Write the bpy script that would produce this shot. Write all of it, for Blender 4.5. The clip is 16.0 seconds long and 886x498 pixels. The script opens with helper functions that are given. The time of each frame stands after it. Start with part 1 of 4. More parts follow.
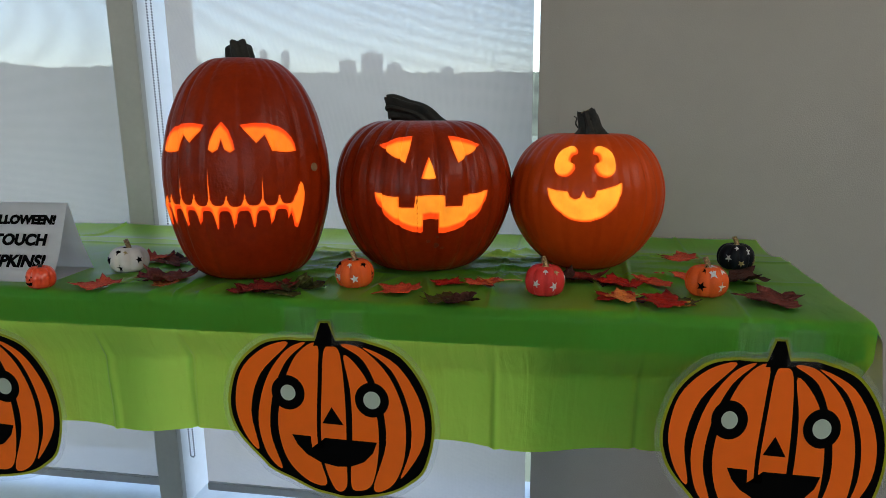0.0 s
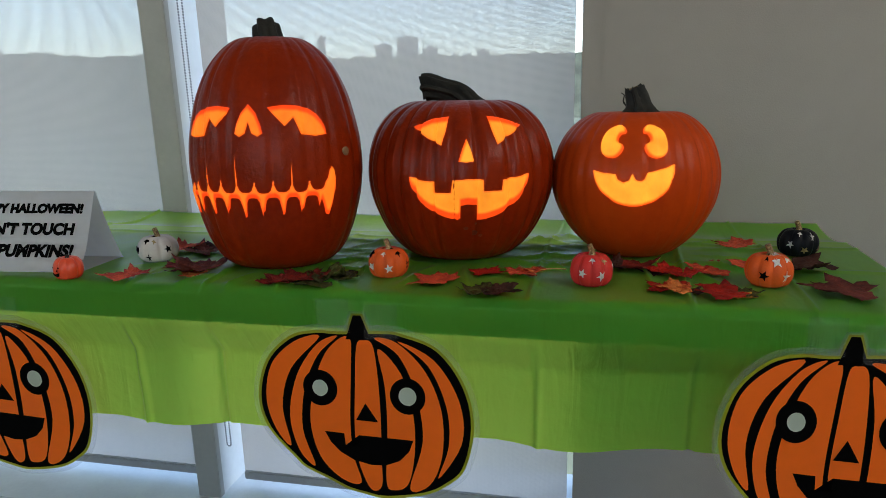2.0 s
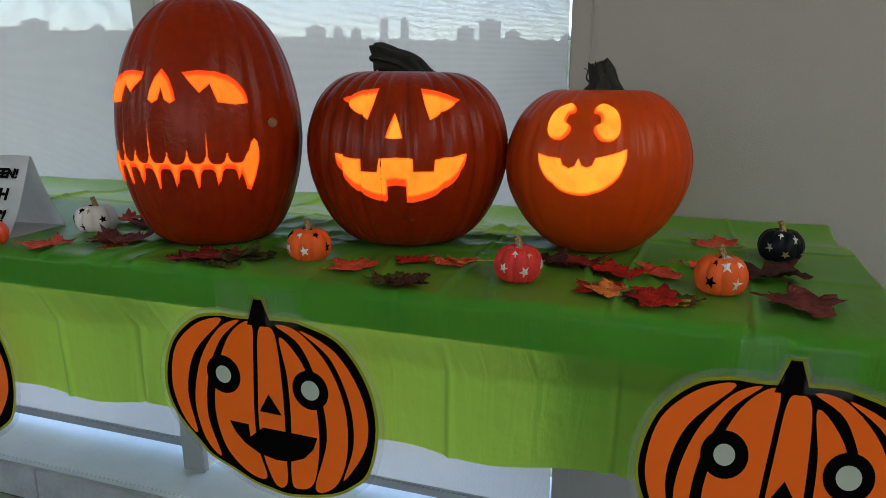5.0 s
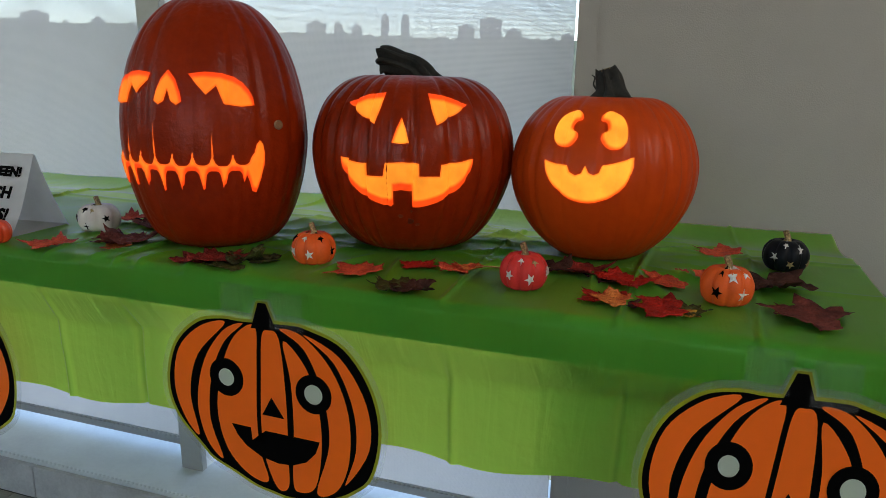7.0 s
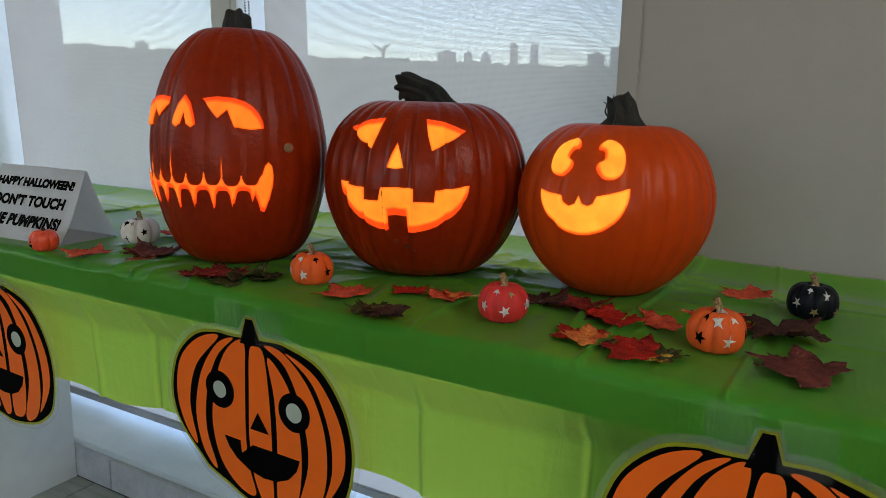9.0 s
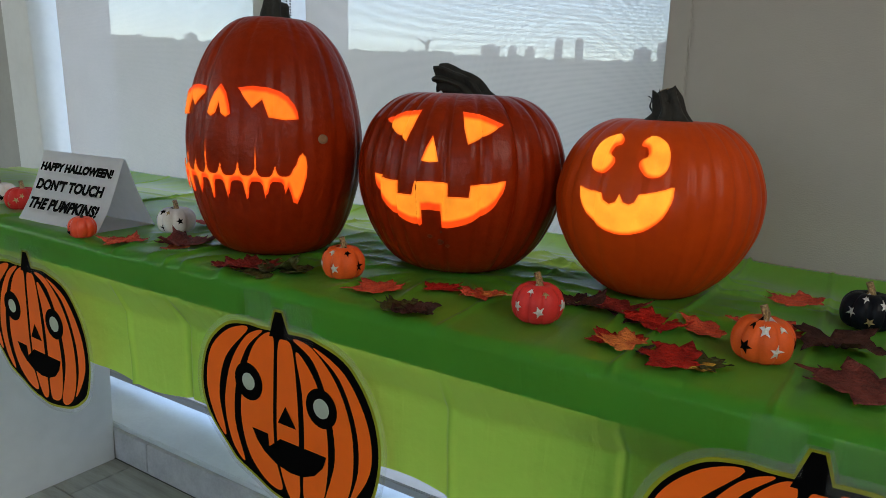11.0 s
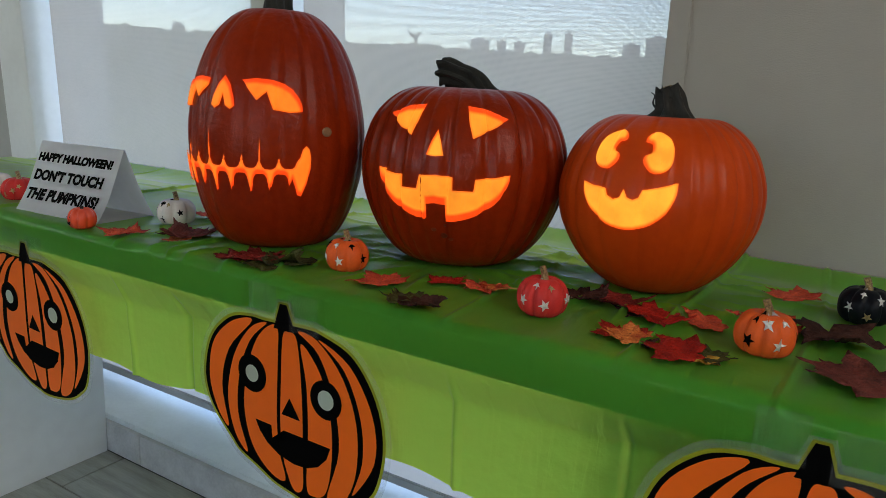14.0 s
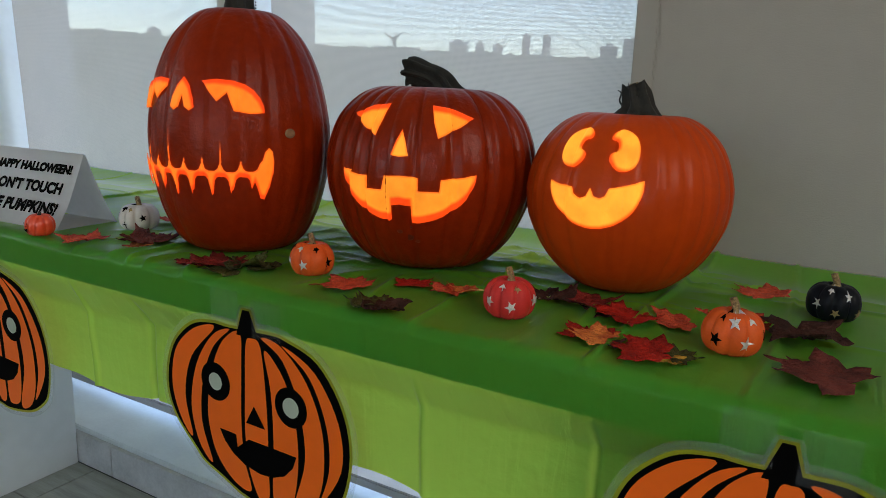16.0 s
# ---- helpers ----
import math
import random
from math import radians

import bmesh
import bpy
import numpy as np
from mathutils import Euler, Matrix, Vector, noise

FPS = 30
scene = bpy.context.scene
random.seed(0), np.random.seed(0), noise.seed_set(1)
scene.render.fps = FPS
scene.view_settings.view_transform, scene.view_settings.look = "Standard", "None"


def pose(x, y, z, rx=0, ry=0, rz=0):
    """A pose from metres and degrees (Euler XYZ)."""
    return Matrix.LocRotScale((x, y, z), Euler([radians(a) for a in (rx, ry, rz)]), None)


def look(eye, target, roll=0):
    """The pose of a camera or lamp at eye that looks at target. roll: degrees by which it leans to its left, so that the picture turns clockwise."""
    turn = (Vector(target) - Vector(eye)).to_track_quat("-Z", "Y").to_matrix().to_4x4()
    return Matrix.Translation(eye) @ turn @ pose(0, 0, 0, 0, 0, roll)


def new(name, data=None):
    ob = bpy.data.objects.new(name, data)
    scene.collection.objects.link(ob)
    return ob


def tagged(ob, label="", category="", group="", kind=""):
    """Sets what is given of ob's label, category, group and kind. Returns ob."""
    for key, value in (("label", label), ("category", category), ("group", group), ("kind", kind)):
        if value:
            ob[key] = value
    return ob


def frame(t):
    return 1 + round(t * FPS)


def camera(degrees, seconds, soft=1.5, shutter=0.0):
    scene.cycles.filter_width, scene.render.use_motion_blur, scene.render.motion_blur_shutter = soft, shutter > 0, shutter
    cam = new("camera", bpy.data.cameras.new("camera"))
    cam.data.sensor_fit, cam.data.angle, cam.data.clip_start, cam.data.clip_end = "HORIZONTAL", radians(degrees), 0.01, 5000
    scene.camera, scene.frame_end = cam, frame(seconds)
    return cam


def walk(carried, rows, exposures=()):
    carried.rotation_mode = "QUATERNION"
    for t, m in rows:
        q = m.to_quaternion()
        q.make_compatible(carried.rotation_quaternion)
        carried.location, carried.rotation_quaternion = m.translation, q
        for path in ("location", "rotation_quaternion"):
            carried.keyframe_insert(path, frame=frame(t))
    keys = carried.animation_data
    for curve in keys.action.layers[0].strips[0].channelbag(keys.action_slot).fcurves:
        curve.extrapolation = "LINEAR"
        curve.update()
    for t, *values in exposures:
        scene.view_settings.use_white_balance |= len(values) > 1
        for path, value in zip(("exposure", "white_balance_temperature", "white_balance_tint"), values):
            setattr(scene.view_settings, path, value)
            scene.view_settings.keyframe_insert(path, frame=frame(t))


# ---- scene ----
cam = camera(64.9, 16.0, soft=0.7)
EXPOSURE = 2.1
PATH = [
    (0, (0.399, -0.945, 1.178), (0.079, 0.995, 0.81), -0.1),
    (0.5, (0.412, -0.943, 1.175), (0.048, 0.99, 0.809), -0.5),
    (1, (0.399, -0.939, 1.177), (-0.022, 0.976, 0.779), -0.9),
    (1.5, (0.343, -0.923, 1.183), (-0.035, 0.995, 0.757), -1.2),
    (2, (0.386, -0.885, 1.172), (-0.036, 1.026, 0.76), -1.0),
    (2.5, (0.505, -0.79, 1.164), (-0.09, 1.084, 0.798), 1.8),
    (3, (0.573, -0.755, 1.164), (-0.1, 1.088, 0.777), -0.4),
    (3.5, (0.578, -0.737, 1.162), (-0.152, 1.084, 0.772), -0.9),
    (4, (0.571, -0.733, 1.162), (-0.194, 1.072, 0.768), -0.3),
    (4.5, (0.567, -0.74, 1.157), (-0.113, 1.086, 0.708), 0.2),
    (4.7, (0.565, -0.744, 1.153), (-0.074, 1.096, 0.698), 0.4),
    (6.8, (0.555, -0.745, 1.169), (-0.029, 1.116, 0.728), 0.9),
    (7, (0.552, -0.744, 1.163), (-0.06, 1.104, 0.704), 1.4),
    (7.5, (0.592, -0.71, 1.163), (-0.268, 1.039, 0.713), 1.8),
    (8, (0.677, -0.662, 1.164), (-0.252, 1.053, 0.725), 3.4),
    (8.5, (0.715, -0.659, 1.171), (-0.225, 1.058, 0.761), 1.9),
    (8.7, (0.71, -0.665, 1.169), (-0.219, 1.061, 0.771), 1.9),
    (10.8, (0.695, -0.634, 1.161), (-0.324, 1.037, 0.749), 2.1),
    (11, (0.698, -0.638, 1.164), (-0.329, 1.027, 0.748), 2.6),
    (11.5, (0.696, -0.633, 1.164), (-0.419, 0.966, 0.716), 3.0),
    (12, (0.686, -0.653, 1.168), (-0.535, 0.863, 0.706), 3.4),
    (12.5, (0.676, -0.665, 1.166), (-0.569, 0.831, 0.706), 3.5),
    (13, (0.676, -0.664, 1.163), (-0.42, 0.952, 0.733), 3.3),
    (13.5, (0.68, -0.659, 1.164), (-0.332, 1.011, 0.733), 2.9),
    (14, (0.683, -0.655, 1.164), (-0.312, 1.026, 0.732), 3.2),
    (14.5, (0.688, -0.647, 1.163), (-0.305, 1.043, 0.764), 2.9),
    (15, (0.687, -0.641, 1.164), (-0.29, 1.057, 0.76), 3.1),
    (15.5, (0.689, -0.639, 1.164), (-0.268, 1.069, 0.753), 3.0),
    (16, (0.692, -0.631, 1.161), (-0.258, 1.077, 0.738), 2.7),
]
walk(cam, [(t, look(eye, target, roll)) for t, eye, target, roll in PATH], [(0.0, EXPOSURE), (16.0, EXPOSURE)])

from mathutils.geometry import delaunay_2d_cdt

# ---- light ----
SUN_EL, SUN_ROT = radians(42), radians(105)
world = bpy.data.worlds.new("sky")
scene.world = world
world.use_nodes = True
wn, wl = world.node_tree.nodes, world.node_tree.links
sky = wn.new("ShaderNodeTexSky")
sky.sky_type = "NISHITA"
sky.sun_disc = False
sky.sun_elevation, sky.sun_rotation = SUN_EL, SUN_ROT
sky.dust_density = 0.8
wl.new(sky.outputs[0], wn["Background"].inputs[0])
wn["Background"].inputs[1].default_value = 0.15

sun = bpy.data.lights.new("sun", "SUN")
sun.energy, sun.angle, sun.color = 2.0, radians(3), (1.0, 0.96, 0.90)
sun_ob = new("sun", sun)
sun_ob.matrix_world = look((72, -19, 67), (0, 0, 0))


def fill_lamp(name, eye, target, w, h, power, color):
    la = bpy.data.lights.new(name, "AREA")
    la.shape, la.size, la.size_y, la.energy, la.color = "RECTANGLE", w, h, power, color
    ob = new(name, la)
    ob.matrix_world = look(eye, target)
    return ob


# added fill lamps in place of unseen windows; both side walls stay closed
fill_lamp("window_light_south", (0.6, -5.3, 2.2), (0.6, 0, 1.0), 4.6, 1.2, 2.6, (1.0, 0.94, 0.85))
fill_lamp("window_light_west", (-4.3, -2.2, 2.1), (0, -1.4, 0.9), 2.6, 1.3, 12, (0.88, 0.95, 0.98))
fill_lamp("window_light_east", (3.0, -0.9, 2.5), (0.4, 0.1, 0.9), 2.4, 0.9, 10.5, (1.0, 0.94, 0.84))


# ---- materials ----
def mat(name, color, rough=0.6, metal=0.0, var=0.12, scale=20.0, bump=0.0, bump_scale=200.0, spec=0.5, second=None, fine=None):
    """A surface with colour variation at two scales and a fine relief."""
    m = bpy.data.materials.new(name)
    m.use_nodes = True
    n, l = m.node_tree.nodes, m.node_tree.links
    b = n["Principled BSDF"]
    b.inputs["Roughness"].default_value = rough
    b.inputs["Metallic"].default_value = metal
    b.inputs["Specular IOR Level"].default_value = spec
    tc = n.new("ShaderNodeTexCoord")
    big, small = n.new("ShaderNodeTexNoise"), n.new("ShaderNodeTexNoise")
    big.inputs["Scale"].default_value, big.inputs["Detail"].default_value = scale, 4
    small.inputs["Scale"].default_value, small.inputs["Detail"].default_value = fine or scale * 9, 3
    mix = n.new("ShaderNodeMix")
    mix.data_type = "RGBA"
    c2 = second or tuple(max(0.0, c * (1 - 2.2 * var)) for c in color)
    mix.inputs[6].default_value, mix.inputs[7].default_value = (*color, 1), (*c2, 1)
    add = n.new("ShaderNodeMath")
    add.operation = "MULTIPLY_ADD"
    add.inputs[1].default_value, add.inputs[2].default_value = 0.45, 0.0
    ramp = n.new("ShaderNodeMapRange")
    ramp.inputs[1].default_value, ramp.inputs[2].default_value = 0.55, 0.95
    l.new(tc.outputs["Object"], big.inputs["Vector"]), l.new(tc.outputs["Object"], small.inputs["Vector"])
    l.new(small.outputs[0], add.inputs[0]), l.new(big.outputs[0], add.inputs[2])
    l.new(add.outputs[0], ramp.inputs[0]), l.new(ramp.outputs[0], mix.inputs[0])
    l.new(mix.outputs[2], b.inputs["Base Color"])
    if bump:
        bn, bt = n.new("ShaderNodeBump"), n.new("ShaderNodeTexNoise")
        bt.inputs["Scale"].default_value, bt.inputs["Detail"].default_value = bump_scale, 5
        bn.inputs["Strength"].default_value, bn.inputs["Distance"].default_value = bump, 0.002
        l.new(tc.outputs["Object"], bt.inputs["Vector"])
        l.new(bt.outputs[0], bn.inputs["Height"]), l.new(bn.outputs[0], b.inputs["Normal"])
    return m


def sheet_mat(name, front, through_color, share, rough, clear=0.0, bump=0.0, bump_scale=60.0):
    """A thin sheet that passes light: gloss and colour on the face, light scattered through it, and a share of open weave."""
    m = mat(name, front, rough, var=0.05, scale=7, bump=bump, bump_scale=bump_scale)
    n, l = m.node_tree.nodes, m.node_tree.links
    t = n.new("ShaderNodeBsdfTranslucent")
    t.inputs[0].default_value = (*through_color, 1)
    mx = n.new("ShaderNodeMixShader")
    mx.inputs[0].default_value = share
    l.new(n["Principled BSDF"].outputs[0], mx.inputs[1]), l.new(t.outputs[0], mx.inputs[2])
    last = mx
    if clear:
        tr, m2 = n.new("ShaderNodeBsdfTransparent"), n.new("ShaderNodeMixShader")
        m2.inputs[0].default_value = clear
        l.new(mx.outputs[0], m2.inputs[1]), l.new(tr.outputs[0], m2.inputs[2])
        last = m2
    l.new(last.outputs[0], n["Material Output"].inputs[0])
    return m


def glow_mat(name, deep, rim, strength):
    """Projected face light put in as emission: bright inside, redder on the rind's thickness."""
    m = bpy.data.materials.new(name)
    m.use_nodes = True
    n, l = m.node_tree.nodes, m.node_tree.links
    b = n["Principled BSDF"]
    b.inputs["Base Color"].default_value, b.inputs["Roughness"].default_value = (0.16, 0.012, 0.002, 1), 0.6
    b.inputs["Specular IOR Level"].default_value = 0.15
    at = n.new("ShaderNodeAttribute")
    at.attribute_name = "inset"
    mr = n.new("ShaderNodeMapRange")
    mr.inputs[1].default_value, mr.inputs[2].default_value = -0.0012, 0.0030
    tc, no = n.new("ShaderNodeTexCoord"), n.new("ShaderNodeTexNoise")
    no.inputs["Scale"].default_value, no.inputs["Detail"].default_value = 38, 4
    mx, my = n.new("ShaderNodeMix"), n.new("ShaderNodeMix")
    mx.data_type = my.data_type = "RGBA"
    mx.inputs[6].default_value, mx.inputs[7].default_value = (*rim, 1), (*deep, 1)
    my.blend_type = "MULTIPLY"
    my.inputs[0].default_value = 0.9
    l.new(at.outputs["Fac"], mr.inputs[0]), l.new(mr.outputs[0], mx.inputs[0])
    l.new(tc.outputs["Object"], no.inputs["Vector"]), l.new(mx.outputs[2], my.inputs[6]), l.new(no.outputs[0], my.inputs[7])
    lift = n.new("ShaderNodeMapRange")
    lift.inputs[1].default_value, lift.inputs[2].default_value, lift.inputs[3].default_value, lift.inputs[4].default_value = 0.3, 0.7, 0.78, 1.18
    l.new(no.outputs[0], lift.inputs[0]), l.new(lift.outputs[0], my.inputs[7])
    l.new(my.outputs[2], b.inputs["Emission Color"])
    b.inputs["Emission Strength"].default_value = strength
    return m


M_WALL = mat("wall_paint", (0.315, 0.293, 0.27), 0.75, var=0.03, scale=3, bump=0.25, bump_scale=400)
M_CEIL = mat("ceiling_paint", (0.78, 0.78, 0.76), 0.9, var=0.03, scale=3)
M_METAL = mat("grey_painted_metal", (0.40, 0.40, 0.37), 0.45, var=0.05, scale=8)
M_REVEAL = mat("white_painted_metal", (0.72, 0.74, 0.74), 0.5, var=0.04, scale=6)
M_LEDGE = mat("white_stone_ledge", (0.70, 0.73, 0.72), 0.45, var=0.05, scale=9)
M_BASE = mat("grey_base_tile", (0.56, 0.55, 0.52), 0.6, var=0.12, scale=14, bump=0.1)
M_BLIND = sheet_mat("roller_blind_weave", (0.58, 0.54, 0.50), (0.68, 0.57, 0.485), 0.44, 0.8, clear=0.12)
# the open weave: fine threads both ways let the view through unevenly
bn, bk = M_BLIND.node_tree.nodes, M_BLIND.node_tree.links
threads = []
for axis, pitch in (("X", 0.0021), ("Z", 0.0024)):
    wv = bn.new("ShaderNodeTexWave")
    wv.bands_direction = axis
    wv.inputs["Scale"].default_value = 0.314 / pitch
    bk.new(bn["Texture Coordinate"].outputs["Object"], wv.inputs["Vector"])
    threads.append(wv)
wm = bn.new("ShaderNodeMath")
wm.operation = "MULTIPLY"
bk.new(threads[0].outputs["Fac"], wm.inputs[0]), bk.new(threads[1].outputs["Fac"], wm.inputs[1])
wr = bn.new("ShaderNodeMapRange")
wr.inputs[3].default_value, wr.inputs[4].default_value = 0.05, 0.27
bk.new(wm.outputs[0], wr.inputs[0])
bk.new(wr.outputs[0], bn["Mix Shader.001"].inputs[0])
M_BAR = mat("blind_bar", (0.36, 0.36, 0.36), 0.5, var=0.05)
M_CLOTH = sheet_mat("green_plastic_film", (0.100, 0.64, 0.066), (0.88, 1.0, 0.17), 0.73, 0.36, bump=0.75, bump_scale=22)
cn, ck = M_CLOTH.node_tree.nodes, M_CLOTH.node_tree.links
film, both = cn.new("ShaderNodeBsdfRefraction"), cn.new("ShaderNodeMixShader")
film.inputs["Color"].default_value, film.inputs["Roughness"].default_value, film.inputs["IOR"].default_value = (0.90, 1.0, 0.15, 1), 0.62, 1.18
both.inputs[0].default_value = 0.62
ck.new(cn["Translucent BSDF"].outputs[0], both.inputs[1]), ck.new(film.outputs[0], both.inputs[2])
ck.new(both.outputs[0], cn["Mix Shader"].inputs[2])
cn["Principled BSDF"].inputs["Specular IOR Level"].default_value = 0.0
sheen, fres, coat = cn.new("ShaderNodeBsdfGlossy"), cn.new("ShaderNodeFresnel"), cn.new("ShaderNodeMixShader")
sheen.inputs["Roughness"].default_value, fres.inputs["IOR"].default_value = 0.34, 1.21
ck.new(fres.outputs[0], coat.inputs[0]), ck.new(cn["Mix Shader"].outputs[0], coat.inputs[1]), ck.new(sheen.outputs[0], coat.inputs[2])
ck.new(coat.outputs[0], cn["Material Output"].inputs[0])
cn["Bump"].inputs["Distance"].default_value = 0.008
# puckers drawn out along the film, and fold lines in a darker film colour
pk, pm, pb = cn.new("ShaderNodeTexNoise"), cn.new("ShaderNodeMapping"), cn.new("ShaderNodeBump")
pm.inputs["Scale"].default_value = (34, 7, 5)
pk.inputs["Scale"].default_value, pk.inputs["Detail"].default_value, pk.inputs["Distortion"].default_value = 1.0, 3, 0.6
pb.inputs["Strength"].default_value, pb.inputs["Distance"].default_value = 0.6, 0.012
ck.new(cn["Texture Coordinate"].outputs["Object"], pm.inputs[0]), ck.new(pm.outputs[0], pk.inputs["Vector"])
ck.new(pk.outputs[0], pb.inputs["Height"]), ck.new(cn["Bump"].outputs[0], pb.inputs["Normal"])
gb = cn.new("ShaderNodeBump")
gb.inputs["Strength"].default_value, gb.inputs["Distance"].default_value = 0.22, 0.006
ck.new(pk.outputs[0], gb.inputs["Height"]), ck.new(gb.outputs[0], sheen.inputs["Normal"])
for shader in (cn["Principled BSDF"], film):
    ck.new(pb.outputs[0], shader.inputs["Normal"])
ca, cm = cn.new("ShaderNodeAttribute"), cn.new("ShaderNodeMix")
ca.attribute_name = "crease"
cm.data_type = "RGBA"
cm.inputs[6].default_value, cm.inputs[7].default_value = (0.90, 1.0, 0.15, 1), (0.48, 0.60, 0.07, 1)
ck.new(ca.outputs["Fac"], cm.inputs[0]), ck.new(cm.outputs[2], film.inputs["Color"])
M_SLAB = mat("table_laminate", (0.06, 0.06, 0.06), 0.5, var=0.1)
M_PANEL = mat("white_laminate_panel", (0.80, 0.82, 0.81), 0.35, var=0.05, scale=2.5)
M_BOUNCE = mat("grey_bounce_layer", (0.20, 0.21, 0.20), 0.5, var=0.08, scale=6)
M_EDGE = mat("dark_edge_band", (0.10, 0.10, 0.095), 0.5, var=0.15)
M_PUMP = mat("deep_orange_rind", (0.26, 0.020, 0.0018), 0.36, spec=0.08, var=0.14, scale=9, bump=0.55, bump_scale=130, second=(0.175, 0.0125, 0.0016))
M_PUMP2 = mat("red_orange_rind", (0.26, 0.020, 0.0018), 0.30, spec=0.10, var=0.14, scale=10, bump=0.5, bump_scale=140, second=(0.175, 0.0125, 0.0016))
M_PUMP3 = mat("orange_rind", (0.50, 0.052, 0.0035), 0.42, spec=0.08, var=0.1, scale=8, bump=0.45, bump_scale=80, second=(0.41, 0.039, 0.0035))
for rind in (M_PUMP, M_PUMP2, M_PUMP3):
    rb = rind.node_tree.nodes["Principled BSDF"]
    rb.inputs["Coat Weight"].default_value, rb.inputs["Coat Roughness"].default_value = 0.10, 0.22
    rind.node_tree.links.new(rind.node_tree.nodes["Bump"].outputs[0], rb.inputs["Coat Normal"])
M_STEM = mat("dark_dry_stem", (0.024, 0.022, 0.018), 0.7, spec=0.3, var=0.3, scale=30, bump=0.75, bump_scale=140, second=(0.007, 0.008, 0.007))
M_STEMCUT = mat("cut_stem_wood", (0.26, 0.18, 0.09), 0.85, var=0.3, scale=60, bump=0.6)
M_BLEMISH = mat("rind_blemish", (0.185, 0.015, 0.002), 0.45, var=0.3, scale=120, bump=0.5)
M_SCAR = mat("rind_scar", (0.30, 0.15, 0.07), 0.8, var=0.2, scale=80, bump=0.6)
# emission colours of the projected faces; no flame or lamp inside the pumpkins
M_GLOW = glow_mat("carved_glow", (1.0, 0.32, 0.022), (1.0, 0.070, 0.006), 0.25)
M_GLOW1 = glow_mat("projected_glow_red", (1.0, 0.22, 0.014), (0.95, 0.060, 0.005), 0.25)
M_GLOW3 = glow_mat("projected_glow_yellow", (1.0, 0.40, 0.03), (1.0, 0.09, 0.006), 0.27)
M_ORANGE = mat("orange_foam", (0.72, 0.105, 0.018), 0.45, spec=0.15, var=0.08, scale=40, bump=0.15, bump_scale=300)
M_RED = mat("red_foam", (0.60, 0.035, 0.03), 0.42, spec=0.15, var=0.08, scale=40, bump=0.15, bump_scale=300)
M_WHITE = mat("white_foam", (0.72, 0.66, 0.60), 0.5, spec=0.15, var=0.06, scale=40, bump=0.15, bump_scale=300)
M_BLACK = mat("black_foam", (0.006, 0.007, 0.010), 0.4, spec=0.1, var=0.1, scale=40, bump=0.15, bump_scale=300)
M_ORED = mat("orange_red_plastic", (0.75, 0.07, 0.02), 0.3, var=0.06, scale=40)
M_GOLD = mat("gold_glitter", (0.60, 0.42, 0.20), 0.35, metal=0.8, var=0.35, scale=350, bump=1.0, bump_scale=900)
M_SILVER = mat("silver_glitter", (0.72, 0.70, 0.68), 0.4, metal=0.35, var=0.12, scale=500, bump=0.4, bump_scale=900)
M_GOLDSTAR = mat("gold_foil", (0.5, 0.36, 0.16), 0.4, metal=0.5, var=0.15, scale=500)
M_INK = mat("black_ink", (0.0015, 0.0015, 0.0015), 0.6, var=0.05, spec=0.02)
M_ORINK = sheet_mat("printed_orange", (0.97, 0.140, 0.003), (1.0, 0.26, 0.006), 0.20, 0.35)
M_LIME = sheet_mat("printed_olive_edge", (0.36, 0.36, 0.015), (0.45, 0.45, 0.02), 0.4, 0.3)
M_PALE = sheet_mat("printed_pale_green", (0.60, 0.66, 0.54), (0.7, 0.8, 0.6), 0.4, 0.35)
M_CLEAR = sheet_mat("clear_laminate", (0.75, 0.80, 0.76), (0.8, 0.85, 0.8), 0.5, 0.15, clear=0.91)
M_TAPE = sheet_mat("clear_tape", (0.8, 0.82, 0.8), (0.8, 0.8, 0.8), 0.3, 0.12, clear=0.945, bump=0.6, bump_scale=120)
M_PAPER = sheet_mat("white_paper", (0.80, 0.80, 0.81), (0.8, 0.8, 0.8), 0.22, 0.7)
M_TILE = mat("wood_look_tile", (0.40, 0.40, 0.35), 0.5, var=0.16, scale=5, bump=0.15, bump_scale=90, second=(0.27, 0.27, 0.23))
M_GROUT = mat("dark_grout", (0.10, 0.10, 0.09), 0.9, var=0.1)
M_CHROME = mat("steel_tube", (0.45, 0.45, 0.45), 0.3, metal=0.9, var=0.05)
M_SEAT = mat("green_vinyl", (0.06, 0.16, 0.03), 0.5, var=0.1, scale=15, bump=0.2)
M_BEAD = mat("grey_bead", (0.12, 0.13, 0.14), 0.4, var=0.1)
M_GROUND = mat("far_ground", (0.10, 0.12, 0.08), 0.9, var=0.3, scale=0.02, fine=0.3)
M_HILL = mat("far_trees", (0.07, 0.085, 0.06), 0.9, var=0.3, scale=0.05, fine=0.6)
M_CITY = mat("far_concrete", (0.16, 0.17, 0.19), 0.8, var=0.1, scale=0.05)

# the tile's grain runs along the plank
tn, tl = M_TILE.node_tree.nodes, M_TILE.node_tree.links
mp = tn.new("ShaderNodeMapping")
mp.inputs["Scale"].default_value = (0.7, 7.0, 7.0)
oi = tn.new("ShaderNodeObjectInfo")
sh = tn.new("ShaderNodeVectorMath")
sh.operation = "ADD"
tl.new(tn["Texture Coordinate"].outputs["Object"], sh.inputs[0])
tl.new(oi.outputs["Random"], sh.inputs[1])
tl.new(sh.outputs[0], mp.inputs[0])
for node in tn:
    if node.type == "TEX_NOISE":
        tl.new(mp.outputs[0], node.inputs["Vector"])


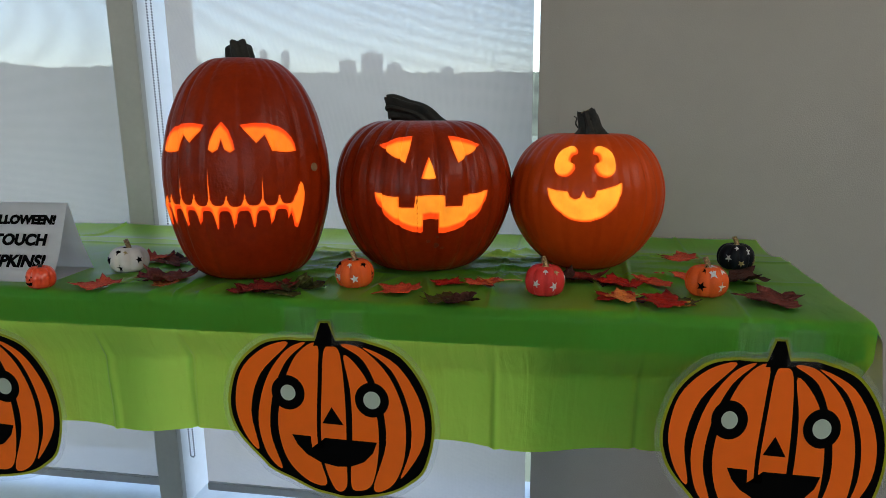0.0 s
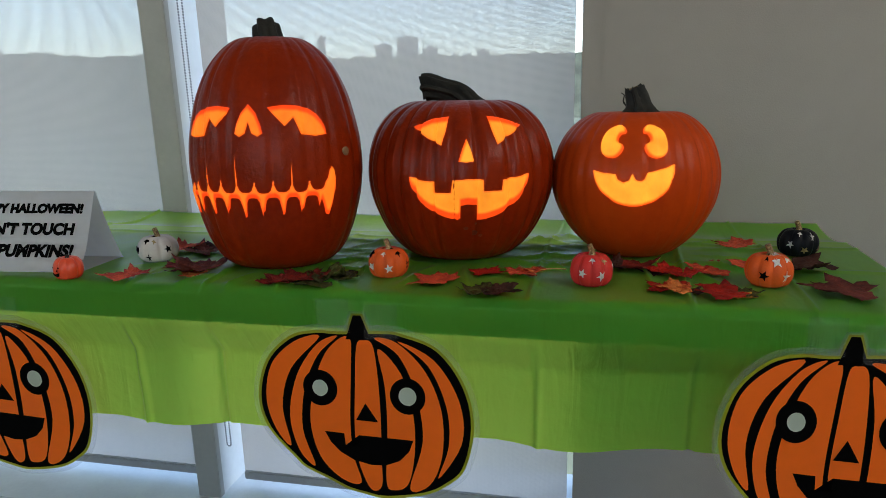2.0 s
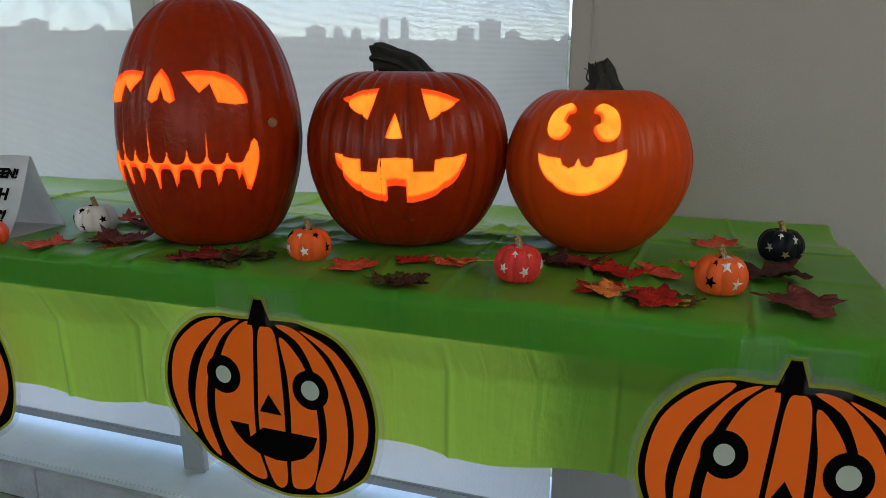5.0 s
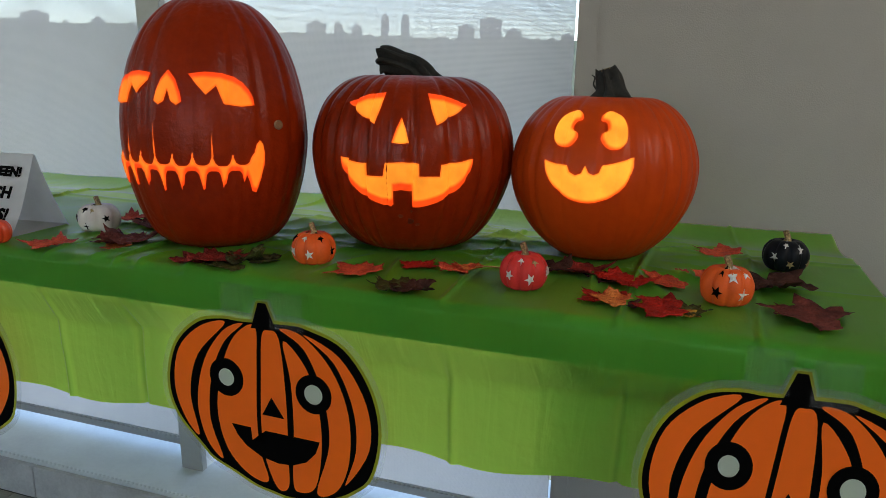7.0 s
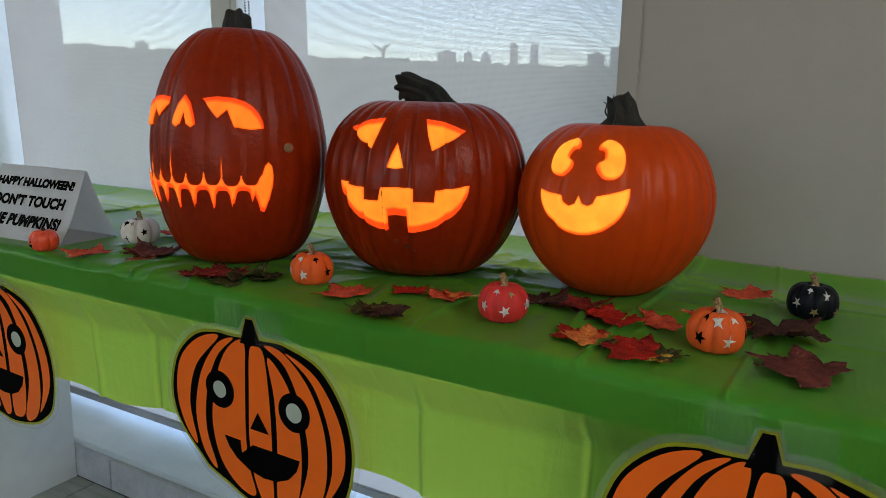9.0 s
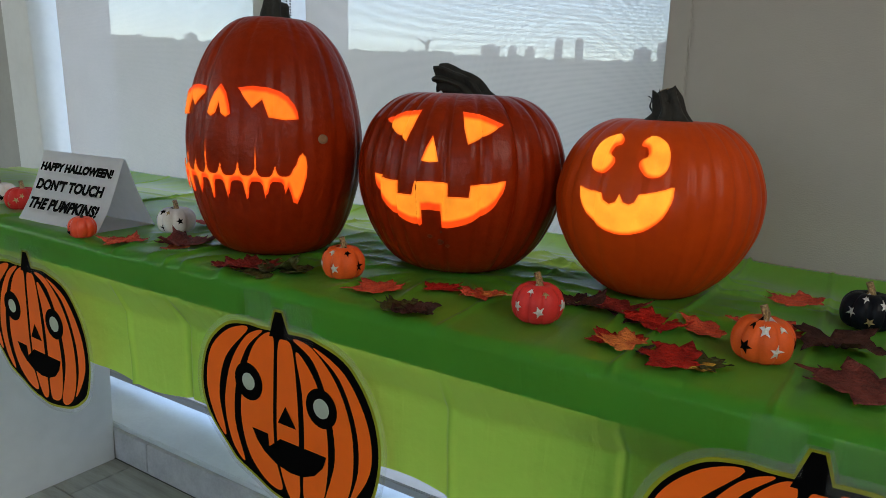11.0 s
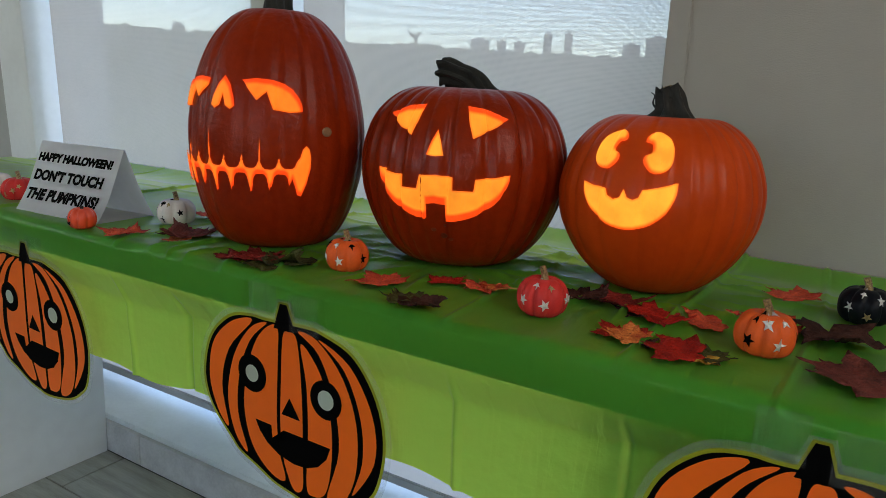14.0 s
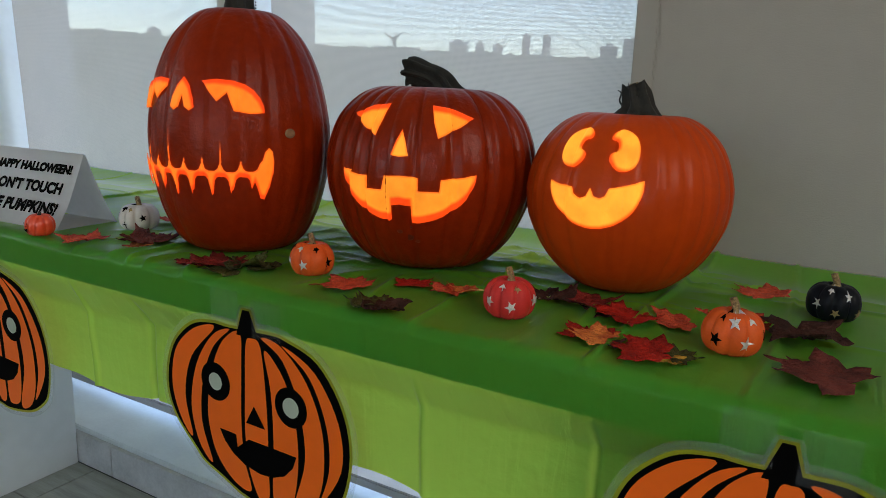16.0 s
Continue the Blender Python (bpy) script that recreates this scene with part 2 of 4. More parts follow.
# ---- mesh helpers ----
def part(name, bm, material, parent=None, label="", smooth=False):
    me = bpy.data.meshes.new(name)
    bm.to_mesh(me)
    bm.free()
    me.materials.append(material)
    if smooth:
        me.polygons.foreach_set("use_smooth", [True] * len(me.polygons))
    ob = new(name, me)
    if parent:
        ob.parent = parent
    if label:
        ob["label"] = label
    return ob


def empty(name, m=None):
    ob = new(name)
    ob.empty_display_size = 0.02
    if m:
        ob.matrix_world = m
    return ob


def box(bm, x0, x1, y0, y1, z0, z1, bevel=0.0):
    made = bmesh.ops.create_cube(bm, size=1.0)["verts"]
    for v in made:
        v.co = Vector((x0 + (v.co.x + 0.5) * (x1 - x0), y0 + (v.co.y + 0.5) * (y1 - y0), z0 + (v.co.z + 0.5) * (z1 - z0)))
    if bevel:
        edges = list({e for v in made for e in v.link_edges})
        bmesh.ops.bevel(bm, geom=edges, offset=bevel, segments=2, affect="EDGES")
    return bm


def slab(*a, bevel=0.0):
    return box(bmesh.new(), *a, bevel=bevel)


def spline(points, steps=6, closed=True):
    """A smooth line through the points (any dimension)."""
    p = [np.array(q, float) for q in points]
    n, out = len(p), []
    for i in range(n if closed else n - 1):
        if closed:
            a, b, c, d = p[i - 1], p[i], p[(i + 1) % n], p[(i + 2) % n]
        else:
            a, b, c, d = p[max(i - 1, 0)], p[i], p[i + 1], p[min(i + 2, n - 1)]
        for s in range(steps):
            t = s / steps
            out.append(0.5 * (2 * b + (c - a) * t + (2 * a - 5 * b + 4 * c - d) * t * t + (3 * b - a - 3 * c + d) * t ** 3))
    if not closed:
        out.append(p[-1])
    return out


def lathe(bm, profile, rad, around=96, cap=True):
    """Rings from a profile of (r, z); rad(phi, i) scales each ring."""
    rings = []
    for i, (r, z) in enumerate(profile):
        ring = []
        for k in range(around):
            f = 2 * math.pi * k / around
            q = r * rad(f, i)
            ring.append(bm.verts.new((q * math.sin(f), -q * math.cos(f), z)))
        rings.append(ring)
    for a, b in zip(rings, rings[1:]):
        for k in range(around):
            j = (k + 1) % around
            bm.faces.new((a[k], a[j], b[j], b[k]))
    if cap:
        bm.faces.new(rings[0][::-1])
        bm.faces.new(rings[-1])
    return bm


def tube(bm, line, radii, around=16, lobes=0, depth=0.0, twist=0.0):
    """A tube along a line of points, with ridges round it."""
    pts = [Vector(q) for q in line]
    up, rings = Vector((0.13, 0.21, 1)).normalized(), []
    side = None
    for i, p in enumerate(pts):
        d = (pts[min(i + 1, len(pts) - 1)] - pts[max(i - 1, 0)]).normalized()
        side = (side - d * side.dot(d)).normalized() if side else d.cross(up if abs(d.dot(up)) < 0.95 else Vector((1, 0, 0))).normalized()
        other = d.cross(side)
        ring = []
        for k in range(around):
            f = 2 * math.pi * k / around
            r = radii[i] * (1 + depth * math.cos(lobes * f + twist * i))
            ring.append(bm.verts.new(p + (side * math.cos(f) + other * math.sin(f)) * r))
        rings.append(ring)
    for a, b in zip(rings, rings[1:]):
        for k in range(around):
            j = (k + 1) % around
            bm.faces.new((a[k], a[j], b[j], b[k]))
    bm.faces.new(rings[0][::-1])
    bm.faces.new(rings[-1])
    bmesh.ops.recalc_face_normals(bm, faces=bm.faces)
    return bm


def plate(points, y, thick, bm=None):
    """A flat shape in the x-z plane, its face at y towards the viewer."""
    bm = bm or bmesh.new()
    front = [bm.verts.new((p[0], y, p[1])) for p in points]
    back = [bm.verts.new((p[0], y + thick, p[1])) for p in points]
    n = len(points)
    faces = [bm.faces.new(front), bm.faces.new(back[::-1])]
    for i in range(n):
        faces.append(bm.faces.new((front[i], back[i], back[(i + 1) % n], front[(i + 1) % n])))
    bmesh.ops.triangulate(bm, faces=faces[:2])
    bmesh.ops.recalc_face_normals(bm, faces=bm.faces)
    return bm


def grown(points, d):
    """The outline pushed outwards by d."""
    p = np.array(points, float)
    area = sum(p[i - 1][0] * p[i][1] - p[i][0] * p[i - 1][1] for i in range(len(p)))
    t = np.roll(p, -1, 0) - np.roll(p, 1, 0)
    t /= np.maximum(np.linalg.norm(t, axis=1, keepdims=True), 1e-9)
    nrm = np.stack([t[:, 1], -t[:, 0]], 1) * (1 if area > 0 else -1)
    return p + nrm * d


def ring_sheet(loops, y):
    """A thin flat sheet inside the first outline and outside all the others."""
    flat, faces = [], []
    for loop in loops:
        if sum(a[0] * b[1] - b[0] * a[1] for a, b in zip(loop, list(loop[1:]) + [loop[0]])) < 0:
            loop = loop[::-1]
        faces.append(list(range(len(flat), len(flat) + len(loop))))
        flat += [Vector((float(p[0]), float(p[1]))) for p in loop]
    vs, _, fs, _, _, own = delaunay_2d_cdt(flat, [], faces, 1, 1e-6)
    bm = bmesh.new()
    made = [bm.verts.new((v[0], y, v[1])) for v in vs]
    for f, ids in zip(fs, own):
        if list(ids) == [0]:
            bm.faces.new([made[k] for k in f])
    bmesh.ops.delete(bm, geom=[v for v in bm.verts if not v.link_faces], context="VERTS")
    bmesh.ops.recalc_face_normals(bm, faces=bm.faces)
    return bm


def ellipse(cx, cz, rx, rz, n=28):
    return [(cx + rx * math.cos(2 * math.pi * k / n), cz + rz * math.sin(2 * math.pi * k / n)) for k in range(n)]


def edge_distance(q, poly):
    """Signed distance from q to a closed outline, plus inside."""
    a, b = poly, np.roll(poly, -1, 0)
    ab, aq = b - a, q - a
    t = np.clip((aq * ab).sum(1) / np.maximum((ab * ab).sum(1), 1e-12), 0, 1)
    d = np.linalg.norm(aq - ab * t[:, None], axis=1).min()
    cross = ((a[:, 1] > q[1]) != (b[:, 1] > q[1])) & (q[0] < (b[:, 0] - a[:, 0]) * (q[1] - a[:, 1]) / (b[:, 1] - a[:, 1] + 1e-12) + a[:, 0])
    return d if cross.sum() % 2 else -d


# ---- setting ----
TOP = 0.917
PLANE = 0.66          # the room face of the window wall


def setting(name, bm, material, label, category):
    return tagged(part(name, bm, material), label, category, kind="structure")


ground = slab(-3000, 3000, 20, 4500, -14.2, -14)
setting("ground", ground, M_GROUND, "hazy green-grey land far outside the windows", "ground")
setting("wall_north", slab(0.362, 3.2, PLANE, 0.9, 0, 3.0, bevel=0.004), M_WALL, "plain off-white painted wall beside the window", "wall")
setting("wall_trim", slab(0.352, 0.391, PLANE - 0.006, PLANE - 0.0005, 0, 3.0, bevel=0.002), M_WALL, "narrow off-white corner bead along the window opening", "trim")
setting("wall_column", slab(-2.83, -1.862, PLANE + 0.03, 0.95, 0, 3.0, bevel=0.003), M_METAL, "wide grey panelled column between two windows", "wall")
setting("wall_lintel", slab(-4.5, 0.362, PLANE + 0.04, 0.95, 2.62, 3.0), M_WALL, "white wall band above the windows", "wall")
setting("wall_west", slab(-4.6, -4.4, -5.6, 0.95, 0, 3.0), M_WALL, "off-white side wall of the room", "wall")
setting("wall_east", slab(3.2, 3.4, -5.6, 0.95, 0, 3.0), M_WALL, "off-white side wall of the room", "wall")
south = slab(-4.6, 3.4, -5.6, -5.4, 0, 0.8)
box(south, -4.6, 3.4, -5.6, -5.4, 2.6, 3.0), box(south, -4.6, -1.8, -5.6, -5.4, 0.8, 2.6), box(south, 3.0, 3.4, -5.6, -5.4, 0.8, 2.6)
setting("wall_south", south, M_WALL, "off-white rear wall with a wide window opening", "wall")
setting("ceiling", slab(-4.6, 3.4, -5.6, 0.95, 3.0, 3.15), M_CEIL, "plain white ceiling", "ceiling")
setting("floor", slab(-4.6, 3.4, -5.6, 0.95, -0.12, -0.004), M_GROUT, "dark grout bed under wood-look floor tiles", "floor")
ledge = slab(-4.4, 0.362, 0.575, 0.99, 0.0, 0.112, bevel=0.003)
setting("window_ledge", ledge, M_LEDGE, "low white ledge running under the windows", "ledge")
base = empty("baseboard")
tagged(base, "grey tiled base along the front of the low ledge", "baseboard", kind="structure")
for k in range(7):
    x = -4.2 + 0.62 * k + 0.03
    part("tile", slab(x, x + 0.617, 0.558, 0.5745, 0.0, 0.098, bevel=0.0015), M_BASE, base)


# ---- windows: mullions, blinds ----
def mullion(x0, x1, label):
    ob = empty("window_mullion")
    tagged(ob, label, "mullion", kind="structure")
    part("front", slab(x0, x1, PLANE, PLANE + 0.022, 0.112, 2.62, bevel=0.002), M_METAL, ob)
    part("reveal", slab(x0 + 0.004, x1 - 0.004, PLANE + 0.022, 0.95, 0.112, 2.62, bevel=0.001), M_REVEAL, ob, "white painted reveal catching daylight")
    return ob


mullion(-0.668, -0.600, "grey metal window mullion rising from the ledge")
white = mullion(-1.850, -1.692, "broad white window post beside the column")
white.children[0].data.materials[0] = M_REVEAL


def blind(x0, x1, y, z0, label):
    ob = empty("roller_blind", pose((x0 + x1) / 2, y, z0))
    tagged(ob, label, "blind", group="window blinds")
    w = (x1 - x0) / 2
    fab = bmesh.new()
    for a in range(13):
        for b in range(25):
            x, z = -w + 2 * w * a / 12, 0.022 + (2.5 - z0) * b / 24
            fab.verts.new((x, 0.0018 * math.sin(2.6 * x + 1.3 * z) + 0.001 * math.sin(9 * x), z))
    fab.verts.ensure_lookup_table()
    v = fab.verts
    for a in range(12):
        for b in range(24):
            i = a * 25 + b
            fab.faces.new((v[i], v[i + 25], v[i + 26], v[i + 1]))
    part("fabric", fab, M_BLIND, ob, "pale grey see-through woven screen fabric", smooth=True)
    part("bottom_bar", slab(-w, w, -0.008, 0.006, 0.0, 0.026, bevel=0.003), M_BAR, ob, "grey metal bottom bar")
    roll = bmesh.new()
    tube(roll, [(-w, 0, 2.53 - z0), (w, 0, 2.53 - z0)], [0.035, 0.035], 20)
    part("roller", roll, M_BAR, ob)
    return ob


blind(-1.652, -0.692, 0.732, 0.138, "pale grey translucent roller blind drawn down over a bright window")
blind(-0.560, 0.336, 0.732, 0.138, "pale grey translucent roller blind drawn down beside the white wall")
blind(-3.40, -2.88, 0.725, 0.132, "pale translucent roller blind beyond the grey column")
setting("window_post", slab(-3.52, -3.42, PLANE, 0.95, 0.112, 2.62, bevel=0.002), M_REVEAL, "white window post at the end of the row", "mullion")
setting("column_bead", slab(-2.862, -2.832, PLANE + 0.02, 0.95, 0, 2.62, bevel=0.002), M_METAL, "thin grey metal bead at the column's edge", "trim")

chain = bmesh.new()
for sx in (-0.583, -0.571):
    for k in range(230):
        bmesh.ops.create_icosphere(chain, subdivisions=1, radius=0.0026, matrix=Matrix.Translation((sx, 0.692, 0.268 + 0.0066 * k)))
for k in range(4):
    a = math.pi * (k + 0.5) / 4
    bmesh.ops.create_icosphere(chain, subdivisions=1, radius=0.0026, matrix=Matrix.Translation((-0.577 + 0.006 * math.cos(a), 0.692, 0.266 - 0.008 * math.sin(a))))
tagged(part("blind_chain", chain, M_BEAD), "looped grey bead chain hanging beside the mullion", "blind chain")


# the glazed front leans a little into the room, about the height of the table
FACADE = ("wall_north", "wall_trim", "wall_column", "window_mullion", "roller_blind", "window_post", "column_bead", "blind_chain")
lean = Matrix.Identity(4)
lean[1][2], lean[1][3] = -math.tan(radians(2.4)), math.tan(radians(2.4)) * TOP - 0.010
for ob in list(scene.objects):
    if not ob.parent and ob.name.split(".")[0] in FACADE:
        if ob.type == "MESH":
            ob.data.transform(lean)
        else:
            base_m = Matrix.Translation(ob.location)
            for child in ob.children:
                child.data.transform(base_m.inverted() @ lean @ base_m)


# ---- outside: land and skyline ----
EYE0 = Vector((0.5, -0.75, 1.17))


def bearing(az, el, far):
    a = radians(az)
    return EYE0 + Vector((math.sin(a) * far, math.cos(a) * far, math.tan(radians(el)) * far))


hill = bmesh.new()
low, high = [], []
for k in range(420):
    az = -80 + 0.3 * k
    el = 3.65 + 0.28 * noise.noise(Vector((az * 0.35, 1.7, 0))) + 0.26 * noise.noise(Vector((az * 1.9, 5.1, 0))) + 0.22 * max(0, noise.noise(Vector((az * 5.0, 2.0, 0))))
    low.append(hill.verts.new(bearing(az, 0, 640) * 1.0 - Vector((0, 0, 16))))
    high.append((hill.verts.new(bearing(az, el, 700)), hill.verts.new(bearing(az, el - 0.3, 760))))
for k in range(419):
    hill.faces.new((low[k], low[k + 1], high[k + 1][0], high[k][0]))
    hill.faces.new((high[k][0], high[k + 1][0], high[k + 1][1], high[k][1]))
tagged(part("far_ridge", hill, M_HILL), "hazy tree-covered ridge on the horizon", "backdrop", kind="structure")


def far_building(az, width, el, steps=()):
    base = bearing(az, 2.2, 705)
    ob = empty("tower_block", Matrix.Translation(base) @ Matrix.Rotation(-radians(az), 4, "Z"))
    tagged(ob, "hazy grey high-rise block on the far skyline", "building", group="far skyline")
    half = 705 * math.tan(radians(width / 2))
    h = 705 * (math.tan(radians(el)) - math.tan(radians(2.2)))
    part("wall", slab(-half, half, 0, 2 * half, 0, h, bevel=0.3), M_CITY, ob)
    part("roof", slab(-half * 0.4, half * 0.4, half * 0.5, half * 1.4, h, h + 2.2, bevel=0.2), M_CITY, ob)
    for k in range(5):
        part("window", slab(-half * 0.85, half * 0.85, -0.25, 0.0, h * (0.35 + 0.12 * k), h * (0.35 + 0.12 * k) + 1.2), M_HILL, ob)


for az, width, el in ((-23.3, 0.62, 5.1), (-21.7, 0.62, 5.1), (-16.9, 1.3, 4.5), (-15.0, 1.7, 5.05), (-13.2, 1.2, 4.25), (-26.9, 0.7, 4.35),
                      (-25.5, 0.8, 4.3), (-28.6, 1.5, 4.4), (-47.9, 1.7, 4.15), (-44.0, 0.9, 3.95), (-51.5, 0.9, 4.0), (-9.0, 1.0, 3.95)):
    far_building(az, width, el)

tree = empty("bare_tree", Matrix.Translation(bearing(-33.7, 3.2, 690)))
tagged(tree, "lone forked tree standing out on the far ridge", "tree")
bt = bmesh.new()
tube(bt, [(0, 0, 0), (1.0, 0, 8), (0.5, 0, 15)], [2.6, 2.0, 1.4], 8)
part("trunk", bt, M_HILL, tree)
for end in ((-11, 1, 20), (8, 0, 19.5), (3, 0, 18)):
    bt = bmesh.new()
    tube(bt, spline([(0.5, 0, 13), (end[0] * 0.5, 0, 16.2), end], 4, False), np.linspace(1.5, 0.4, 9), 8)
    part("limb", bt, M_HILL, tree)


# ---- the table ----
def top_left(y):
    return -1.292 - 0.215 * max(0.0, y) / 0.62


table = empty("display_table", pose(0, 0, 0))
tagged(table, "counter-height white table under a green plastic tablecloth", "table")
tb = bmesh.new()
vs = [tb.verts.new(p) for p in ((-1.284, -0.008, TOP - 0.052), (0.798, -0.008, TOP - 0.052), (0.812, 0.372, TOP - 0.052), (top_left(0.372) + 0.006, 0.372, TOP - 0.052))]
ex = bmesh.ops.extrude_face_region(tb, geom=[tb.faces.new(vs)])
for g in ex["geom"]:
    if isinstance(g, bmesh.types.BMVert):
        g.co.z = TOP - 0.010
bmesh.ops.recalc_face_normals(tb, faces=tb.faces)
part("tabletop", tb, M_SLAB, table)
# unseen grey layer, added to bounce light back up through the cloth
lam = bmesh.new()
low = [lam.verts.new(p) for p in ((-1.284, 0.008, TOP - 0.0098), (0.794, 0.008, TOP - 0.0098), (0.808, 0.370, TOP - 0.0098), (top_left(0.370) + 0.008, 0.370, TOP - 0.0098))]
for g in bmesh.ops.extrude_face_region(lam, geom=[lam.faces.new(low)])["geom"]:
    if isinstance(g, bmesh.types.BMVert):
        g.co.z = TOP - 0.0035
bmesh.ops.recalc_face_normals(lam, faces=lam.faces)
part("laminate", lam, M_BOUNCE, table, "hidden grey layer added to brighten the cloth top")
pl = slab(-1.262, -1.232, 0.016, 0.555, 0.0, TOP - 0.053, bevel=0.001)
part("end_panel", pl, M_PANEL, table, "plain white laminate end panel")
part("edge_band", slab(-1.264, -1.230, 0.008, 0.0155, 0.0, TOP - 0.053), M_EDGE, table, "dark grey edge strip")
part("end_panel", slab(0.745, 0.772, 0.03, 0.42, 0.0, TOP - 0.053, bevel=0.001), M_PANEL, table)

# the cloth: a path over the table from the back hem to the front hem
FOLDS = (-1.02, -0.66, -0.30, -0.165, 0.316, 0.52, 0.655)


def zigzag(x):
    """The film keeps the shape of its packed folds: flat panels that tilt to and fro between the fold lines."""
    marks = (-1.6, *FOLDS, 1.0)
    for k in range(len(marks) - 1):
        if marks[k] <= x < marks[k + 1]:
            u = (x - marks[k]) / (marks[k + 1] - marks[k])
            return (u if k % 2 else 1 - u)
    return 0.0


def hem(x):
    return 0.688 + 0.018 * max(0, x - 0.1) / 0.4 + 0.006 * math.sin(9 * x + 1) + 0.004 * math.sin(31 * x) + 0.02 * max(0, x - 0.45)


def cloth_lift(x, y):
    """Small waves and sharp fold lines of the film on the table."""
    z = 0.0018 * noise.noise(Vector((x * 8, y * 10, 0))) + 0.0007 * noise.noise(Vector((x * 30, y * 14, 3)))
    for k, fx in enumerate(FOLDS):
        d = abs(x - fx - 0.012 * math.sin(5 * y + k))
        z += (0.0060 if k % 2 else 0.0035) * max(0, 1 - d / 0.006)
    z += 0.0035 * zigzag(x)
    z += 0.0022 * max(0, 1 - abs(y - 0.382) / 0.012) + 0.0018 * max(0, 1 - abs(y - 0.442 - 0.004 * math.sin(7 * x)) / 0.008)
    z += 0.0030 * max(0, 1 - abs(y - 0.21 - 0.01 * math.sin(4 * x)) / 0.010) * (0.5 + 0.5 * math.sin(3 * x))
    # taut pleats running out from under the heavy pumpkins
    for cx, cy, r in ((-0.118, 0.167, 0.09), (0.1625, 0.2735, 0.10), (0.449, 0.3125, 0.09)):
        dx, dy = x - cx, y - cy
        d = math.hypot(dx, dy)
        if r < d < r + 0.16:
            z += 0.0065 * (1 - abs(math.sin(7.5 * math.atan2(dy, dx) + 4 * cx))) ** 3 * math.sin(math.pi * (d - r) / 0.16)
    if y > 0.44:
        z -= 0.010 * math.sin(math.pi * min(1, (y - 0.44) / 0.2)) + 0.001
    return max(z, -0.0022) if y <= 0.44 else z


cl = bmesh.new()
NX, cols = 800, []
crease = cl.verts.layers.float.new("crease")
ys = [0.640 - 0.660 * k / 110 for k in range(110)]
for a in range(NX + 1):
    s = a / NX
    col = []
    for k in range(5):
        x = top_left(0.645) * (1 - s) + 0.828 * s
        col.append(cl.verts.new((x, 0.643 + 0.003 * math.sin(20 * x), TOP - 0.10 + 0.022 * k)))
    for y in ys:
        xr = 0.806 + 0.022 * max(0, y) / 0.65
        x = top_left(y) * (1 - s) + xr * s
        round_off = min(0.97, max(0.0, (0.003 - y) / 0.0175))
        col.append(cl.verts.new((x, y, TOP + cloth_lift(x, y) - 0.012 * (1 - math.sqrt(1 - round_off ** 2)))))
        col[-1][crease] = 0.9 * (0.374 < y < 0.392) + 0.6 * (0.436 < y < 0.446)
    x = -1.295 * (1 - s) + 0.806 * s
    bottom = hem(x)
    sag = 0.0014 * noise.noise(Vector((x * 13, 2.2, 0))) + 0.0004 * noise.noise(Vector((x * 45, 7.2, 0)))
    for ey, ez in ((-0.0146, -0.0108), (-0.0149, -0.0128), (-0.0150, -0.0155)):
        col.append(cl.verts.new((x, ey - abs(sag), TOP + ez + sag + cloth_lift(x, 0.0) * 0.5)))
    for k in range(1, 27):
        t = k / 26
        z = TOP - 0.017 - (TOP - 0.017 - bottom) * t
        wave = 0.0045 * t * (math.sin(8.5 * x) + 0.6 * math.sin(23 * x + 2))
        free = min(1, max(0, (t - 0.18) / 0.25))
        y = -0.0150 + 0.003 * min(1, t / 0.18) + (0.026 + 0.010 * t) * free + wave * free + 0.0035 * free * noise.noise(Vector((x * 8 + z * 5, z * 10, 8)))
        y += 0.010 * zigzag(x) * free
        for j, fx in enumerate(FOLDS):
            y += (0.006 if j % 2 else -0.006) * max(0, 1 - abs(x - fx) / 0.008) * (0.12 + 0.88 * free)
        y -= 0.0012 * max(0, 1 - abs(t - 0.62 - 0.02 * math.sin(6 * x)) / 0.03)
        col.append(cl.verts.new((x, y, z)))
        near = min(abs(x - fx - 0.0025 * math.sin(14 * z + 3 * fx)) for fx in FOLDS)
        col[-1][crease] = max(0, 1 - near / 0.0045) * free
    cols.append(col)
for a, b in zip(cols, cols[1:]):
    for i in range(len(a) - 1):
        cl.faces.new((a[i], b[i], b[i + 1], a[i + 1]))
# the two end flaps, flaring at the corners
for side, s0 in ((1, 0), (-1, 1)):
    edge = cols[-1][5:115] if side > 0 else cols[0][5:115]
    prev = list(edge)
    for k in range(1, 19):
        t = k / 18
        row = []
        for i, v in enumerate(edge):
            y = v.co.y
            flare = 0.006 + 0.045 * t * (0.4 + 0.6 * math.sin(10.5 * y + 0.7) ** 2)
            row.append(cl.verts.new((v.co.x + side * flare, y * (1 + 0.03 * t) + 0.004 * t, v.co.z - 0.225 * t)))
        for i in range(len(row) - 1):
            q = (prev[i], prev[i + 1], row[i + 1], row[i])
            cl.faces.new(q if side < 0 else q[::-1])
        prev = row
bmesh.ops.recalc_face_normals(cl, faces=cl.faces)
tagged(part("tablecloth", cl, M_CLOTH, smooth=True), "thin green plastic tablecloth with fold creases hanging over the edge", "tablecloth")


